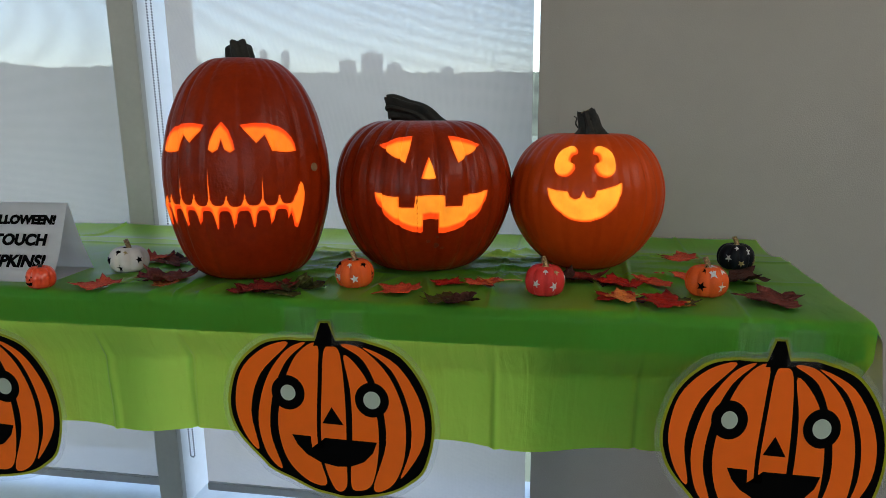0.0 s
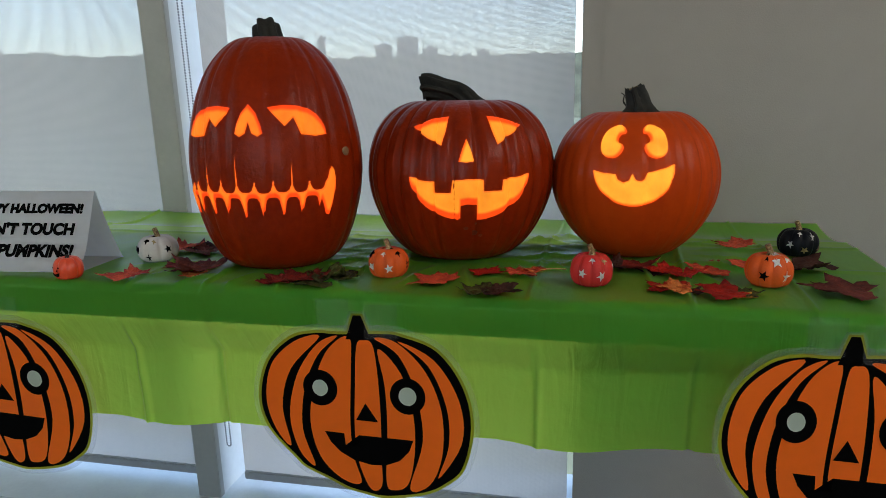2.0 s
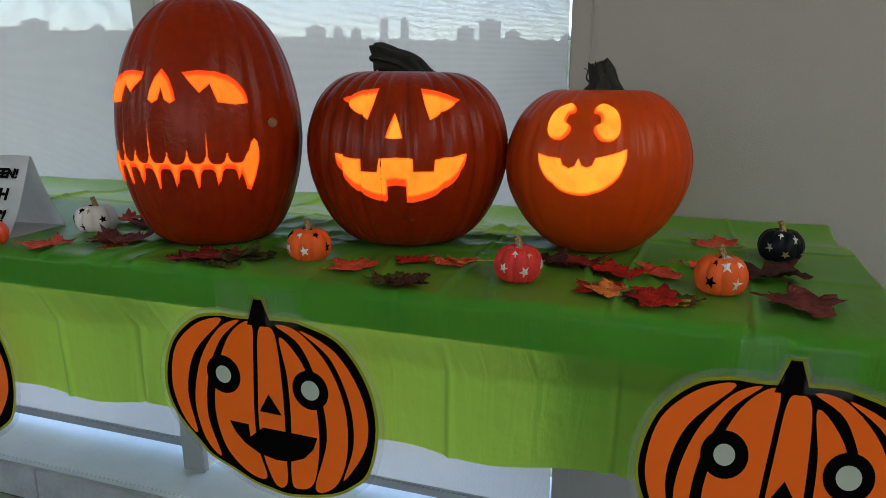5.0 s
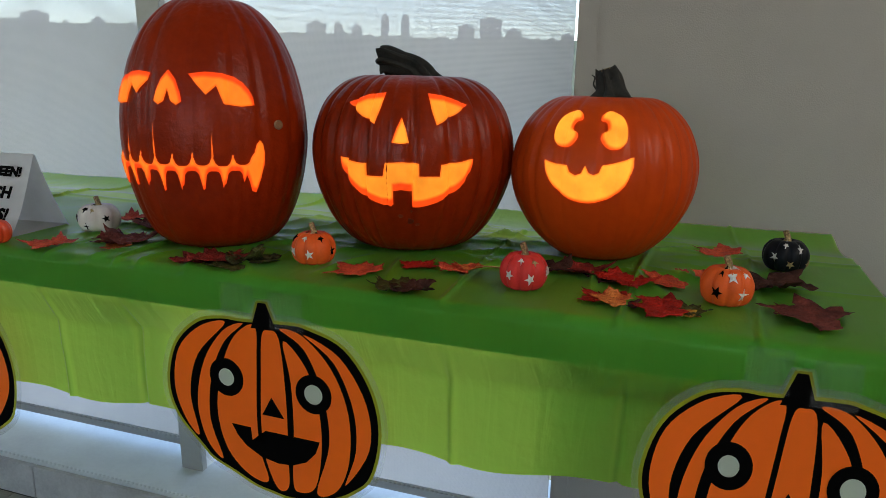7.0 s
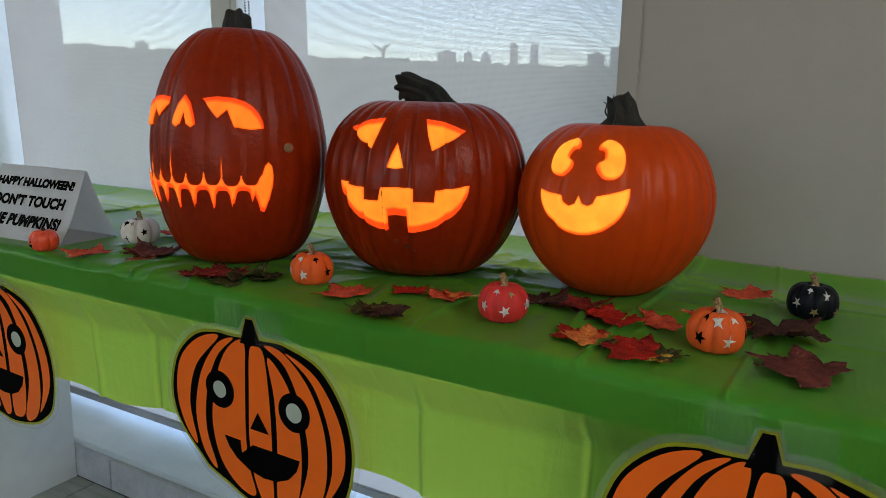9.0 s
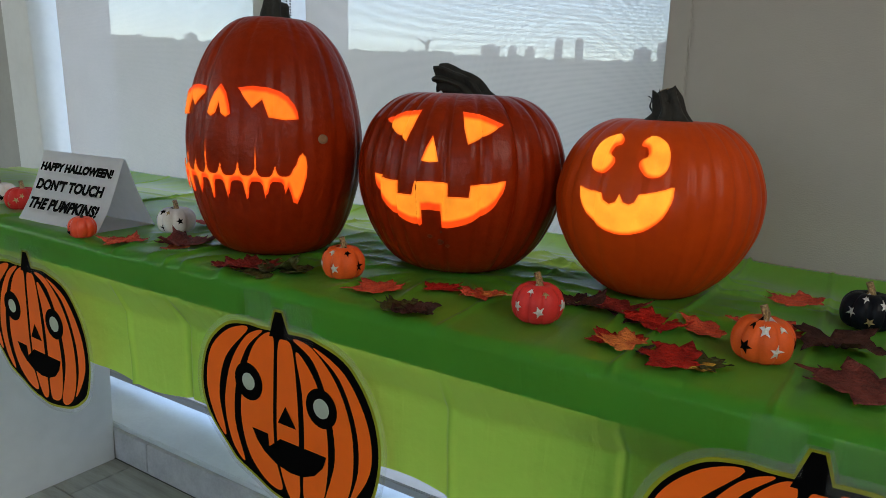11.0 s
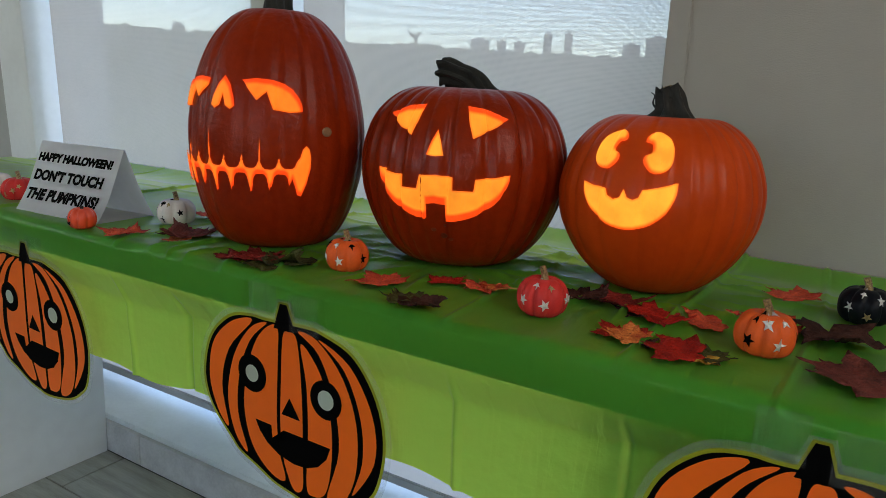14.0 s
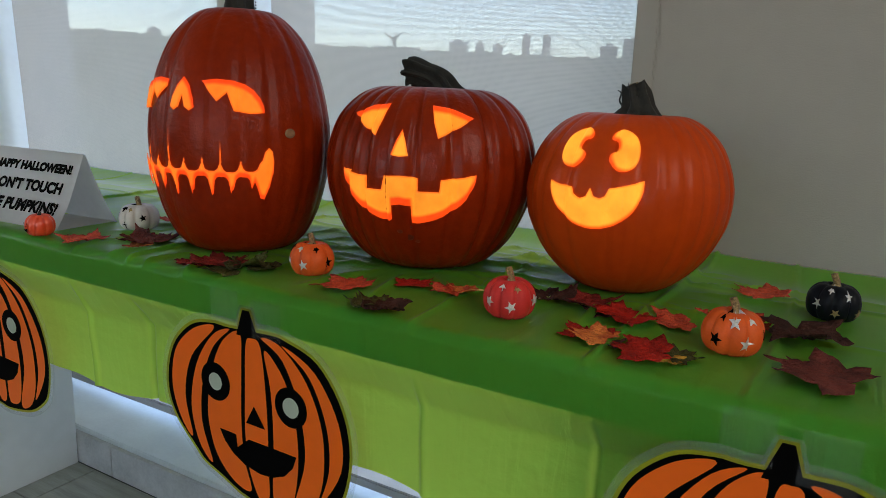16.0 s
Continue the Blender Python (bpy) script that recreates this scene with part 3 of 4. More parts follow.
# ---- the big pumpkins ----
def jack(label, category, at, profile, ribs, depth, seed, material, height_axis=1.0):
    """A ribbed pumpkin standing at (x, y) on the cloth; returns the thing and its surface(phi degrees, z, out)."""
    x, y = at
    # the face on each rind is projected light, not a cut opening
    ob = empty("carved_pumpkin", pose(x, y, TOP + 0.001))
    tagged(ob, label, category, group="row of carved pumpkins")
    line = spline(profile, 7, False)
    rnd = random.Random(seed)
    ph = [rnd.uniform(0, 6.28) for _ in range(4)]
    top = max(p[1] for p in line)

    def rib(f, z):
        g = f + 0.10 * math.sin(2 * f + ph[0]) + 0.07 * math.sin(3 * f + ph[1]) + 0.03 * math.sin(5 * f + ph[2])
        d = abs(math.sin(ribs * g / 2))
        u = min(1.0, max(0.0, z / top))
        groove = depth * (0.55 + 0.75 * u ** 2) * (1 - d) ** 3.4
        second = 0.35 * depth * (1 - abs(math.sin(ribs * g + 0.6))) ** 3 * (0.5 + 0.5 * math.sin(3 * f + ph[3]))
        lump = 0.016 * noise.noise(Vector((1.6 * math.sin(f), 1.6 * math.cos(f), z * 6 + seed))) + 0.004 * noise.noise(Vector((7 * math.sin(f), 7 * math.cos(f), z * 32 + seed)))
        return 1 - groove - second + lump

    bm = bmesh.new()
    lathe(bm, line, lambda f, i: rib(f, line[i][1]), 168)
    part("rind", bm, material, ob, smooth=True)
    outer = [p for p in line[: 1 + max(range(len(line)), key=lambda i: line[i][1])]]
    zs, rs = [p[1] for p in outer], [p[0] for p in outer]

    def surface(deg, z, out=0.0):
        f = radians(deg)
        zz = z - TOP
        r0, r1 = np.interp(zz - 0.004, zs, rs), np.interp(zz + 0.004, zs, rs)
        tilt = math.atan2(r0 - r1, 0.008)
        r = np.interp(zz, zs, rs) * rib(f, zz) + out * math.cos(tilt)
        return Vector((r * math.sin(f), -r * math.cos(f), zz + out * math.sin(tilt)))

    return ob, surface


def projected_shape(name, thing, surface, outline, radius, shift, material, smooth=0, label=""):
    """A projected face shape, glowing by emission, that follows the rind. outline: (degrees round, height); shift:
    metres by which the far rim is displaced.
    """
    k = radians(1) * radius
    pts = np.array(spline(outline, smooth) if smooth else outline, float)
    flat = np.stack([pts[:, 0] * k, pts[:, 1]], 1)
    bm = ring_sheet([[tuple(p) for p in flat]], 0.0)
    bmesh.ops.triangulate(bm, faces=list(bm.faces))
    for _ in range(7):
        long = [e for e in bm.edges if e.calc_length() > 0.0034]
        if not long:
            break
        bmesh.ops.subdivide_edges(bm, edges=long, cuts=1)
        bmesh.ops.triangulate(bm, faces=[f for f in bm.faces if len(f.verts) > 3])
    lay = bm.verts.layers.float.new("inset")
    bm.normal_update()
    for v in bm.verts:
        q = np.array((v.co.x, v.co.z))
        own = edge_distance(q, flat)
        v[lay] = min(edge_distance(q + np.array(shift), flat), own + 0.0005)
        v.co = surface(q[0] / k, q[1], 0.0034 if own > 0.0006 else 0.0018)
    bmesh.ops.recalc_face_normals(bm, faces=bm.faces)
    return part(name, bm, material, thing, label, smooth=True)


def mirror(points, mid):
    return [(2 * mid - a, z) for a, z in points][::-1]


# tall pumpkin
tall, tall_at = jack("tall deep-orange pumpkin with a glowing jagged skull grimace", "pumpkin", (-0.118, 0.167),
                     [(0.012, 0.004), (0.06, 0.0), (0.092, 0.014), (0.115, 0.052), (0.130, 0.105), (0.1355, 0.155), (0.1325, 0.205), (0.120, 0.262),
                      (0.101, 0.307), (0.077, 0.337), (0.053, 0.3535), (0.033, 0.3555), (0.021, 0.348), (0.012, 0.342)], 17, 0.040, 3, M_PUMP)
R1 = 0.135
eye_r = [(19.5, 1.173), (30, 1.146), (36, 1.158), (40, 1.134), (50, 1.131), (58, 1.133), (57.6, 1.143), (55.6, 1.153), (52, 1.163), (47, 1.170), (40, 1.1745), (30, 1.176)]
eye_r = [(a + 1.0, z - 0.005) for a, z in eye_r]
projected_shape("eye", tall, tall_at, eye_r, R1, (0.003, 0.006), M_GLOW1)
projected_shape("eye", tall, tall_at, mirror(eye_r, 8.2), R1, (-0.003, 0.006), M_GLOW1)
projected_shape("nose", tall, tall_at, [(a + 2.2, z - 0.005) for a, z in ((6.3, 1.178), (1.5, 1.166), (-1.4, 1.150), (-2.6, 1.137), (0.6, 1.132), (4.3, 1.137), (6.3, 1.152), (8.4, 1.137), (12.0, 1.132), (15.2, 1.137), (14.0, 1.150), (11.2, 1.166))], R1, (0.001, 0.005), M_GLOW1)
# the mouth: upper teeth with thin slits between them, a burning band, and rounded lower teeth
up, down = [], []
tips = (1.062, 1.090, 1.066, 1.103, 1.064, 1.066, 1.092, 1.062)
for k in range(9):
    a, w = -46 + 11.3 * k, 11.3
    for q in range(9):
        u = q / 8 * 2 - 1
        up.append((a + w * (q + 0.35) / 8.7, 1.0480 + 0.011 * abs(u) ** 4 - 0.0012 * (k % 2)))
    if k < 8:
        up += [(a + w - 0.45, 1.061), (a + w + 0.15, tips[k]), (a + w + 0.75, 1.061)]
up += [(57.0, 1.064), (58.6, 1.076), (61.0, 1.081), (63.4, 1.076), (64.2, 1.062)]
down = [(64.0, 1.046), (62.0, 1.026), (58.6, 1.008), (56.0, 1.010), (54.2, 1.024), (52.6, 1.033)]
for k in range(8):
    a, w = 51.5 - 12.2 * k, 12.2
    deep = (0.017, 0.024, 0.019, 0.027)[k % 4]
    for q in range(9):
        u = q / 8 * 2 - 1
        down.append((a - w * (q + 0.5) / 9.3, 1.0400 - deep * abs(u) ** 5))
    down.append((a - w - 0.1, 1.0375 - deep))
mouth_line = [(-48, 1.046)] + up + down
projected_shape("mouth", tall, tall_at, mouth_line, R1, (0.0, -0.0065), M_GLOW1)
scar = bmesh.new()
bmesh.ops.create_uvsphere(scar, u_segments=14, v_segments=8, radius=1)
c, o = tall_at(74.5, 1.101), tall_at(74.5, 1.101, 1.0)
nrm = (o - c).normalized()
for v in scar.verts:
    v.co = Matrix.Translation(c) @ nrm.to_track_quat("Z", "Y").to_matrix().to_4x4() @ Vector((v.co.x * 0.0085, v.co.y * 0.007, v.co.z * 0.0016))
part("scar", scar, M_SCAR, tall, "dry tan scar on the rind", smooth=True)
st = bmesh.new()
tube(st, spline([(0, 0, 0.332), (-0.002, 0.0, 0.352), (-0.006, 0.004, 0.366), (-0.011, 0.012, 0.379)], 5, False), np.interp(np.linspace(0, 1, 16), [0, 0.3, 0.9, 1], [0.032, 0.0205, 0.0185, 0.0145]), 36, 6, 0.2, 0.03)
part("stem", st, M_STEM, tall, "short dark ridged stem", smooth=True)

# middle pumpkin
mid, mid_at = jack("round red-orange pumpkin with a glowing gap-toothed grin", "pumpkin", (0.1625, 0.2735),
                   [(0.015, 0.010), (0.055, 0.0), (0.092, 0.010), (0.122, 0.040), (0.145, 0.087), (0.1545, 0.134), (0.151, 0.176), (0.136, 0.215),
                    (0.111, 0.242), (0.082, 0.255), (0.055, 0.256), (0.034, 0.248), (0.018, 0.238)], 24, 0.085, 8, M_PUMP2)
R2 = 0.150
eye_m = [(-20, 1.135), (-8, 1.146), (3.5, 1.149), (2.4, 1.128), (0.2, 1.108), (-9, 1.119)]
projected_shape("eye", mid, mid_at, eye_m, R2, (-0.002, 0.007), M_GLOW)
projected_shape("eye", mid, mid_at, mirror(eye_m, 16.6), R2, (0.002, 0.007), M_GLOW)
projected_shape("nose", mid, mid_at, [(14.6, 1.118), (12.2, 1.104), (9.8, 1.085), (14.3, 1.0835), (18.8, 1.085), (16.8, 1.104)], R2, (-0.002, 0.001), M_GLOW3)


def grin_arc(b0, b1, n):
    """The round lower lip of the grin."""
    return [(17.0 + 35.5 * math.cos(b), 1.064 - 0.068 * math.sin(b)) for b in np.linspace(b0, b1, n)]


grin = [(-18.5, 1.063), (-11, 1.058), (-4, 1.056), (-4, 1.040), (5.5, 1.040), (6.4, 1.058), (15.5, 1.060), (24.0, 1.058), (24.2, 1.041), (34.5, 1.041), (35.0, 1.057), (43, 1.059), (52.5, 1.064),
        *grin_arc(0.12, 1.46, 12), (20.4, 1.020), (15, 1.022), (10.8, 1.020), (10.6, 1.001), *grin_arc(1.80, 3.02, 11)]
projected_shape("mouth", mid, mid_at, grin, R2, (0.0, -0.010), M_GLOW)
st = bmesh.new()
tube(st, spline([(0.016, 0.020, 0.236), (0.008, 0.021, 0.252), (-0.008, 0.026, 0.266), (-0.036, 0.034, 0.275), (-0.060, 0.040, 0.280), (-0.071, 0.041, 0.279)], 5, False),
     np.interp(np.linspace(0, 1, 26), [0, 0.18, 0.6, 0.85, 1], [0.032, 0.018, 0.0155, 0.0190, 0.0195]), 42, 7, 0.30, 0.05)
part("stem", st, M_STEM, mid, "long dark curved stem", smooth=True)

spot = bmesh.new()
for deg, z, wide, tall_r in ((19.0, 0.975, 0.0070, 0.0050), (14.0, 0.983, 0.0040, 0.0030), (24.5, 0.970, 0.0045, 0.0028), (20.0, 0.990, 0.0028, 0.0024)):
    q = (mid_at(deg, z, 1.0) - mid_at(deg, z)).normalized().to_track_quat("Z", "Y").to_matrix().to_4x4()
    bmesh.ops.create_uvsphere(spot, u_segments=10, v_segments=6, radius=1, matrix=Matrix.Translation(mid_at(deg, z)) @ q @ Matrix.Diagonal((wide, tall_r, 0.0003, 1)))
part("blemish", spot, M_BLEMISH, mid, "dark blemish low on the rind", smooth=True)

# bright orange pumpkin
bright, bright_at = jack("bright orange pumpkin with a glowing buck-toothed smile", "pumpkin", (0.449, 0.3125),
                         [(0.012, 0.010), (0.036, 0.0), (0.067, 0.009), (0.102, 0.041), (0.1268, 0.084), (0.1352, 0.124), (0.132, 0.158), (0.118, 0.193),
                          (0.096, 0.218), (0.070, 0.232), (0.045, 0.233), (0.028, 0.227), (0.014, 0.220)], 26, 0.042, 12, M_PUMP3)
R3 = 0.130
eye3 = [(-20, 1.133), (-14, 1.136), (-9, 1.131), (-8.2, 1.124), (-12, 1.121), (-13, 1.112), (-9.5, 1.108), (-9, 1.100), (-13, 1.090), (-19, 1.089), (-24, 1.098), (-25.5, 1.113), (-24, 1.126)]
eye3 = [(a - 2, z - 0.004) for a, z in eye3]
projected_shape("eye", bright, bright_at, eye3, R3, (0.003, -0.002), M_GLOW3, 3)
projected_shape("eye", bright, bright_at, [(-8.0 - a, z) for a, z in eye3][::-1], R3, (-0.003, -0.002), M_GLOW3, 3)
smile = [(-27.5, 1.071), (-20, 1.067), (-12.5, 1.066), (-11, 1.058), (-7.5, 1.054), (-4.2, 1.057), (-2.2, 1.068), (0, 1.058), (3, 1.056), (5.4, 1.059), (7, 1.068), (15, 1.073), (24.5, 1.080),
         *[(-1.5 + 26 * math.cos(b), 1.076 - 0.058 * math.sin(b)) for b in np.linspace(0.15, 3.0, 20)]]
projected_shape("mouth", bright, bright_at, [(a - 2, z - 0.004) for a, z in smile], R3, (0.0, -0.003), M_GLOW3)
st = bmesh.new()
tube(st, spline([(0.004, -0.004, 0.219), (0.004, -0.002, 0.231), (0.002, 0, 0.248), (-0.005, 0.001, 0.271)], 6, False), np.interp(np.linspace(0, 1, 19), [0, 0.15, 0.32, 0.6, 1], [0.052, 0.042, 0.027, 0.0175, 0.0135]), 40, 6, 0.30, 0.06)
for v in st.verts:
    if v.co.z > 0.260:
        v.co.z += 0.010 * noise.noise(Vector((v.co.x * 130, v.co.y * 130, 4)))
bright_stem = part("stem", st, M_STEM, bright, "dark flared stem with a broken top", smooth=True)
cut = bmesh.new()
tube(cut, [(-0.003, 0.001, 0.263), (-0.007, 0.001, 0.273)], [0.0095, 0.0065], 12, 5, 0.2)
part("stem_cut", cut, M_STEMCUT, bright_stem, "pale broken stem end")
tn2 = bmesh.new()
tube(tn2, spline([(-0.014, -0.002, 0.240), (-0.022, -0.003, 0.250), (-0.021, -0.002, 0.260), (-0.026, -0.002, 0.264)], 4, False), np.linspace(0.0016, 0.0006, 13), 6)
part("splinter", tn2, M_STEM, bright_stem, "thin curled splinter")


# ---- small decorated pumpkins ----
def star(n=5, r=1.0, inner=0.42, turn=0.0):
    return [((r if k % 2 == 0 else r * inner) * math.sin(turn + math.pi * k / n), (r if k % 2 == 0 else r * inner) * math.cos(turn + math.pi * k / n)) for k in range(2 * n)]


def mini(name, label, at, w, h, body, stars, turn=0.0, stem=True, face=False):
    x, y = at
    ob = empty(name, pose(x, y, TOP + 0.0015, 0, 0, turn))
    tagged(ob, label, "mini pumpkin", group="small decorated pumpkins")
    w, h = w * 0.95, h * 0.89
    R = w / 2
    prof = spline([(R * 0.2, h * 0.03), (R * 0.62, 0), (R * 0.9, h * 0.16), (R, h * 0.45), (R * 0.93, h * 0.72), (R * 0.70, h * 0.93), (R * 0.42, h), (R * 0.2, h * 0.95), (R * 0.08, h * 0.88)], 4, False)

    def rib(f):
        return 1 - 0.15 * (1 - abs(math.sin(4.0 * f + 0.3 * math.sin(2 * f)))) ** 1.8

    bm = bmesh.new()
    lathe(bm, prof, lambda f, i: rib(f), 72)
    part("body", bm, body, ob, smooth=True)
    zs, rs = [p[1] for p in prof[:29]], [p[0] for p in prof[:29]]

    def on(deg, z, out):
        f = radians(deg)
        r = np.interp(z, zs, rs) * rib(f) + out
        return Vector((r * math.sin(f), -r * math.cos(f), z + out * 0.3))

    for deg, z, size, m in stars:
        size *= 0.86
        sb = bmesh.new()
        mid_v = sb.verts.new(on(deg, z * h, 0.0012))
        ring = [sb.verts.new(on(deg + math.degrees(a * size / R), z * h + b * size, 0.0011)) for a, b in star(turn=0.3 * deg)]
        low = [sb.verts.new(on(deg + math.degrees(a * size / R), z * h + b * size, -0.001)) for a, b in star(turn=0.3 * deg)]
        for k in range(10):
            j = (k + 1) % 10
            sb.faces.new((mid_v, ring[k], ring[j]))
            sb.faces.new((ring[k], low[k], low[j], ring[j]))
        bmesh.ops.recalc_face_normals(sb, faces=sb.faces)
        part("star", sb, m, ob)
    if face:
        for pts in ([(-14, 0.66), (-22, 0.60), (-12, 0.54)], [(10, 0.66), (4, 0.55), (16, 0.58)], [(-1, 0.52), (-5, 0.42), (4, 0.42)], [(-26, 0.36), (-8, 0.30), (16, 0.38), (10, 0.20), (-6, 0.16), (-20, 0.22)]):
            fb = bmesh.new()
            fb.faces.new([fb.verts.new(on(a, z * h, 0.0012)) for a, z in pts])
            part("painted_mark", fb, M_INK, ob)
    sb = bmesh.new()
    if stem:
        tube(sb, spline([(0, 0, h * 0.85), (0.0005, 0, h * 1.02), (-0.001, 0, h * 1.14), (-0.004, 0, h * 1.30)], 4, False), np.interp(np.linspace(0, 1, 13), [0, 0.35, 1], [R * 0.22, R * 0.125, R * 0.115]), 14, 5, 0.12)
        part("stem", sb, M_GOLD, ob, "gold glitter stem", smooth=True)
    else:
        tube(sb, [(0, 0, h * 0.85), (0, 0, h * 1.0), (0.001, 0, h * 1.08)], [R * 0.2, R * 0.13, R * 0.12], 10)
        part("stem", sb, M_STEM, ob, smooth=True)
    return ob


S, K, G = M_SILVER, M_INK, M_GOLDSTAR
mini("mini_pumpkin", "small orange craft pumpkin with silver and black stars", (0.087, 0.091), 0.064, 0.048, M_ORANGE,
     [(16, 0.40, 0.0085, S), (-44, 0.42, 0.0075, S), (-2, 0.90, 0.006, S), (-58, 0.86, 0.008, K), (52, 0.9, 0.007, K), (88, 0.45, 0.008, K)])
mini("mini_pumpkin", "small red craft pumpkin with silver stars", (0.384, 0.086), 0.064, 0.049, M_RED,
     [(28, 0.40, 0.009, S), (-24, 0.48, 0.0075, S), (2, 0.90, 0.0065, S), (44, 0.86, 0.006, G), (100, 0.5, 0.008, S)])
mini("mini_pumpkin", "small orange craft pumpkin with silver and black stars", (0.622, 0.118), 0.066, 0.049, M_ORANGE,
     [(34, 0.38, 0.0095, S), (-24, 0.42, 0.009, K), (8, 0.86, 0.0095, S), (-20, 0.95, 0.006, K), (86, 0.5, 0.008, K), (50, 0.92, 0.007, S)])
mini("mini_pumpkin", "small black craft pumpkin with silver stars and gold stem", (0.711, 0.325), 0.066, 0.048, M_BLACK,
     [(-36, 0.5, 0.008, S), (34, 0.78, 0.0075, S), (6, 0.3, 0.007, G), (62, 0.3, 0.007, G), (-10, 0.92, 0.006, S)])
mini("mini_pumpkin", "small white craft pumpkin with black stars and gold stem", (-0.334, 0.140), 0.070, 0.047, M_WHITE,
     [(-48, 0.5, 0.008, K), (4, 0.22, 0.0075, K), (62, 0.55, 0.0075, K), (-6, 0.9, 0.007, K), (24, 0.88, 0.006, G)])
mini("mini_pumpkin", "tiny shiny orange-red pumpkin with a painted black face", (-0.398, 0.006), 0.046, 0.037, M_ORED, [], -8, stem=False, face=True)
mini("mini_pumpkin", "small white craft pumpkin with black stars beside a red one", (-0.822, 0.085), 0.070, 0.046, M_WHITE,
     [(40, 0.6, 0.008, K), (4, 0.85, 0.007, K), (-20, 0.3, 0.006, G), (70, 0.35, 0.008, K)])
mini("mini_pumpkin", "small red craft pumpkin with gold stars", (-0.722, 0.080), 0.068, 0.047, M_RED,
     [(40, 0.5, 0.007, G), (10, 0.3, 0.007, G), (60, 0.7, 0.006, G), (-30, 0.5, 0.007, G)])


# ---- leaves ----
def leaf(at, size, turn, color, label, lift=0.0, curl=0.35, seed=0, narrow=1.0, stem=0.0):
    """A maple leaf lying on the cloth; the blade has lobes, teeth, veins and a curl."""
    rnd = random.Random(seed + 77)
    half = ((90, 0.64), (82, 0.50), (76, 0.52), (66, 0.37), (58, 0.46), (51, 0.46), (41, 0.62), (32, 0.47), (24, 0.48), (12, 0.34), (3, 0.41), (-8, 0.49), (-20, 0.37), (-38, 0.34), (-62, 0.17))
    full = [*half, (-90, 0.07)] + [(180 - a, r) for a, r in half[:0:-1]]
    pts = [(a + rnd.uniform(-2, 2), r * rnd.uniform(0.9, 1.1)) for a, r in full]
    line = [(size * r * math.cos(radians(a)) * narrow, size * (r * math.sin(radians(a)) - 0.12)) for a, r in pts]
    bm = bmesh.new()
    face = bm.faces.new([bm.verts.new((p[0], p[1], 0)) for p in line])
    bmesh.ops.triangulate(bm, faces=[face])
    for _ in range(3):
        bmesh.ops.subdivide_edges(bm, edges=[e for e in bm.edges if e.calc_length() > size * 0.09], cuts=1)
        bmesh.ops.triangulate(bm, faces=[f for f in bm.faces if len(f.verts) > 3])
    px, py = rnd.uniform(0, 6), rnd.uniform(0, 6)
    for v in bm.verts:
        x, y = v.co.x / size, v.co.y / size
        d = math.hypot(x, y)
        vein = min(abs(x), abs(y - abs(x) * 0.8), abs(y + 0.05 - abs(x) * 0.05) + 0.03)
        v.co.z = size * (curl * min(1, 0.075 / size) * 0.22 * (d * 2) ** 2 * (0.5 + 0.5 * math.sin(3 * math.atan2(y, x) + px)) + 0.06 * curl * noise.noise(Vector((x * 7 + px, y * 7 + py, seed))) + 0.022 * noise.noise(Vector((x * 19 + py, y * 19 + px, seed))) - 0.012 * max(0, 1 - vein / 0.05))
    low = min(v.co.z for v in bm.verts)
    for v in bm.verts:
        v.co.z += 0.0012 - low
    ex = bmesh.ops.extrude_face_region(bm, geom=list(bm.faces))
    for g in ex["geom"]:
        if isinstance(g, bmesh.types.BMVert):
            g.co.z += 0.0006
    bmesh.ops.recalc_face_normals(bm, faces=bm.faces)
    ob = empty("maple_leaf", pose(at[0], at[1], TOP + 0.0015 + lift, 0, 0, turn))
    tagged(ob, label, "leaf", group="scattered autumn leaves")
    part("blade", bm, color, ob, smooth=True)
    if stem:
        sb = bmesh.new()
        tube(sb, spline([(0, -size * 0.1, 0.003), (0.002, -size * 0.1 - stem * 0.5, 0.005), (0, -size * 0.1 - stem, 0.004)], 4, False), [0.0011] * 9, 6)
        part("stalk", sb, M_STALK, ob, smooth=True)
    return ob


def leaf_mat(name, a, b, rough=0.6):
    m = mat(name, a, rough, spec=0.12, var=0.2, scale=45, bump=1.0, bump_scale=230, second=tuple(0.55 * c for c in b), fine=330)
    m.node_tree.nodes["Bump"].inputs["Distance"].default_value = 0.005
    return m


L_RED = leaf_mat("red_leaf", (0.50, 0.022, 0.012), (0.34, 0.014, 0.010))
L_ORRED = leaf_mat("orange_red_leaf", (0.78, 0.12, 0.05), (0.62, 0.06, 0.03))
L_ORANGE = leaf_mat("orange_leaf", (0.80, 0.26, 0.06), (0.70, 0.08, 0.03))
L_MAROON = leaf_mat("maroon_leaf", (0.20, 0.048, 0.036), (0.11, 0.026, 0.020), 0.7)
L_BROWN = leaf_mat("brown_leaf", (0.075, 0.028, 0.020), (0.035, 0.014, 0.011), 0.75)
L_DKRED = leaf_mat("dark_red_leaf", (0.28, 0.03, 0.022), (0.16, 0.018, 0.015))
L_OLIVE = leaf_mat("olive_leaf", (0.075, 0.085, 0.020), (0.035, 0.028, 0.013), 0.5)
L_YELLOW = leaf_mat("yellow_leaf", (0.60, 0.36, 0.05), (0.55, 0.2, 0.03))
M_STALK = mat("leaf_stalk", (0.55, 0.30, 0.08), 0.6, var=0.1)

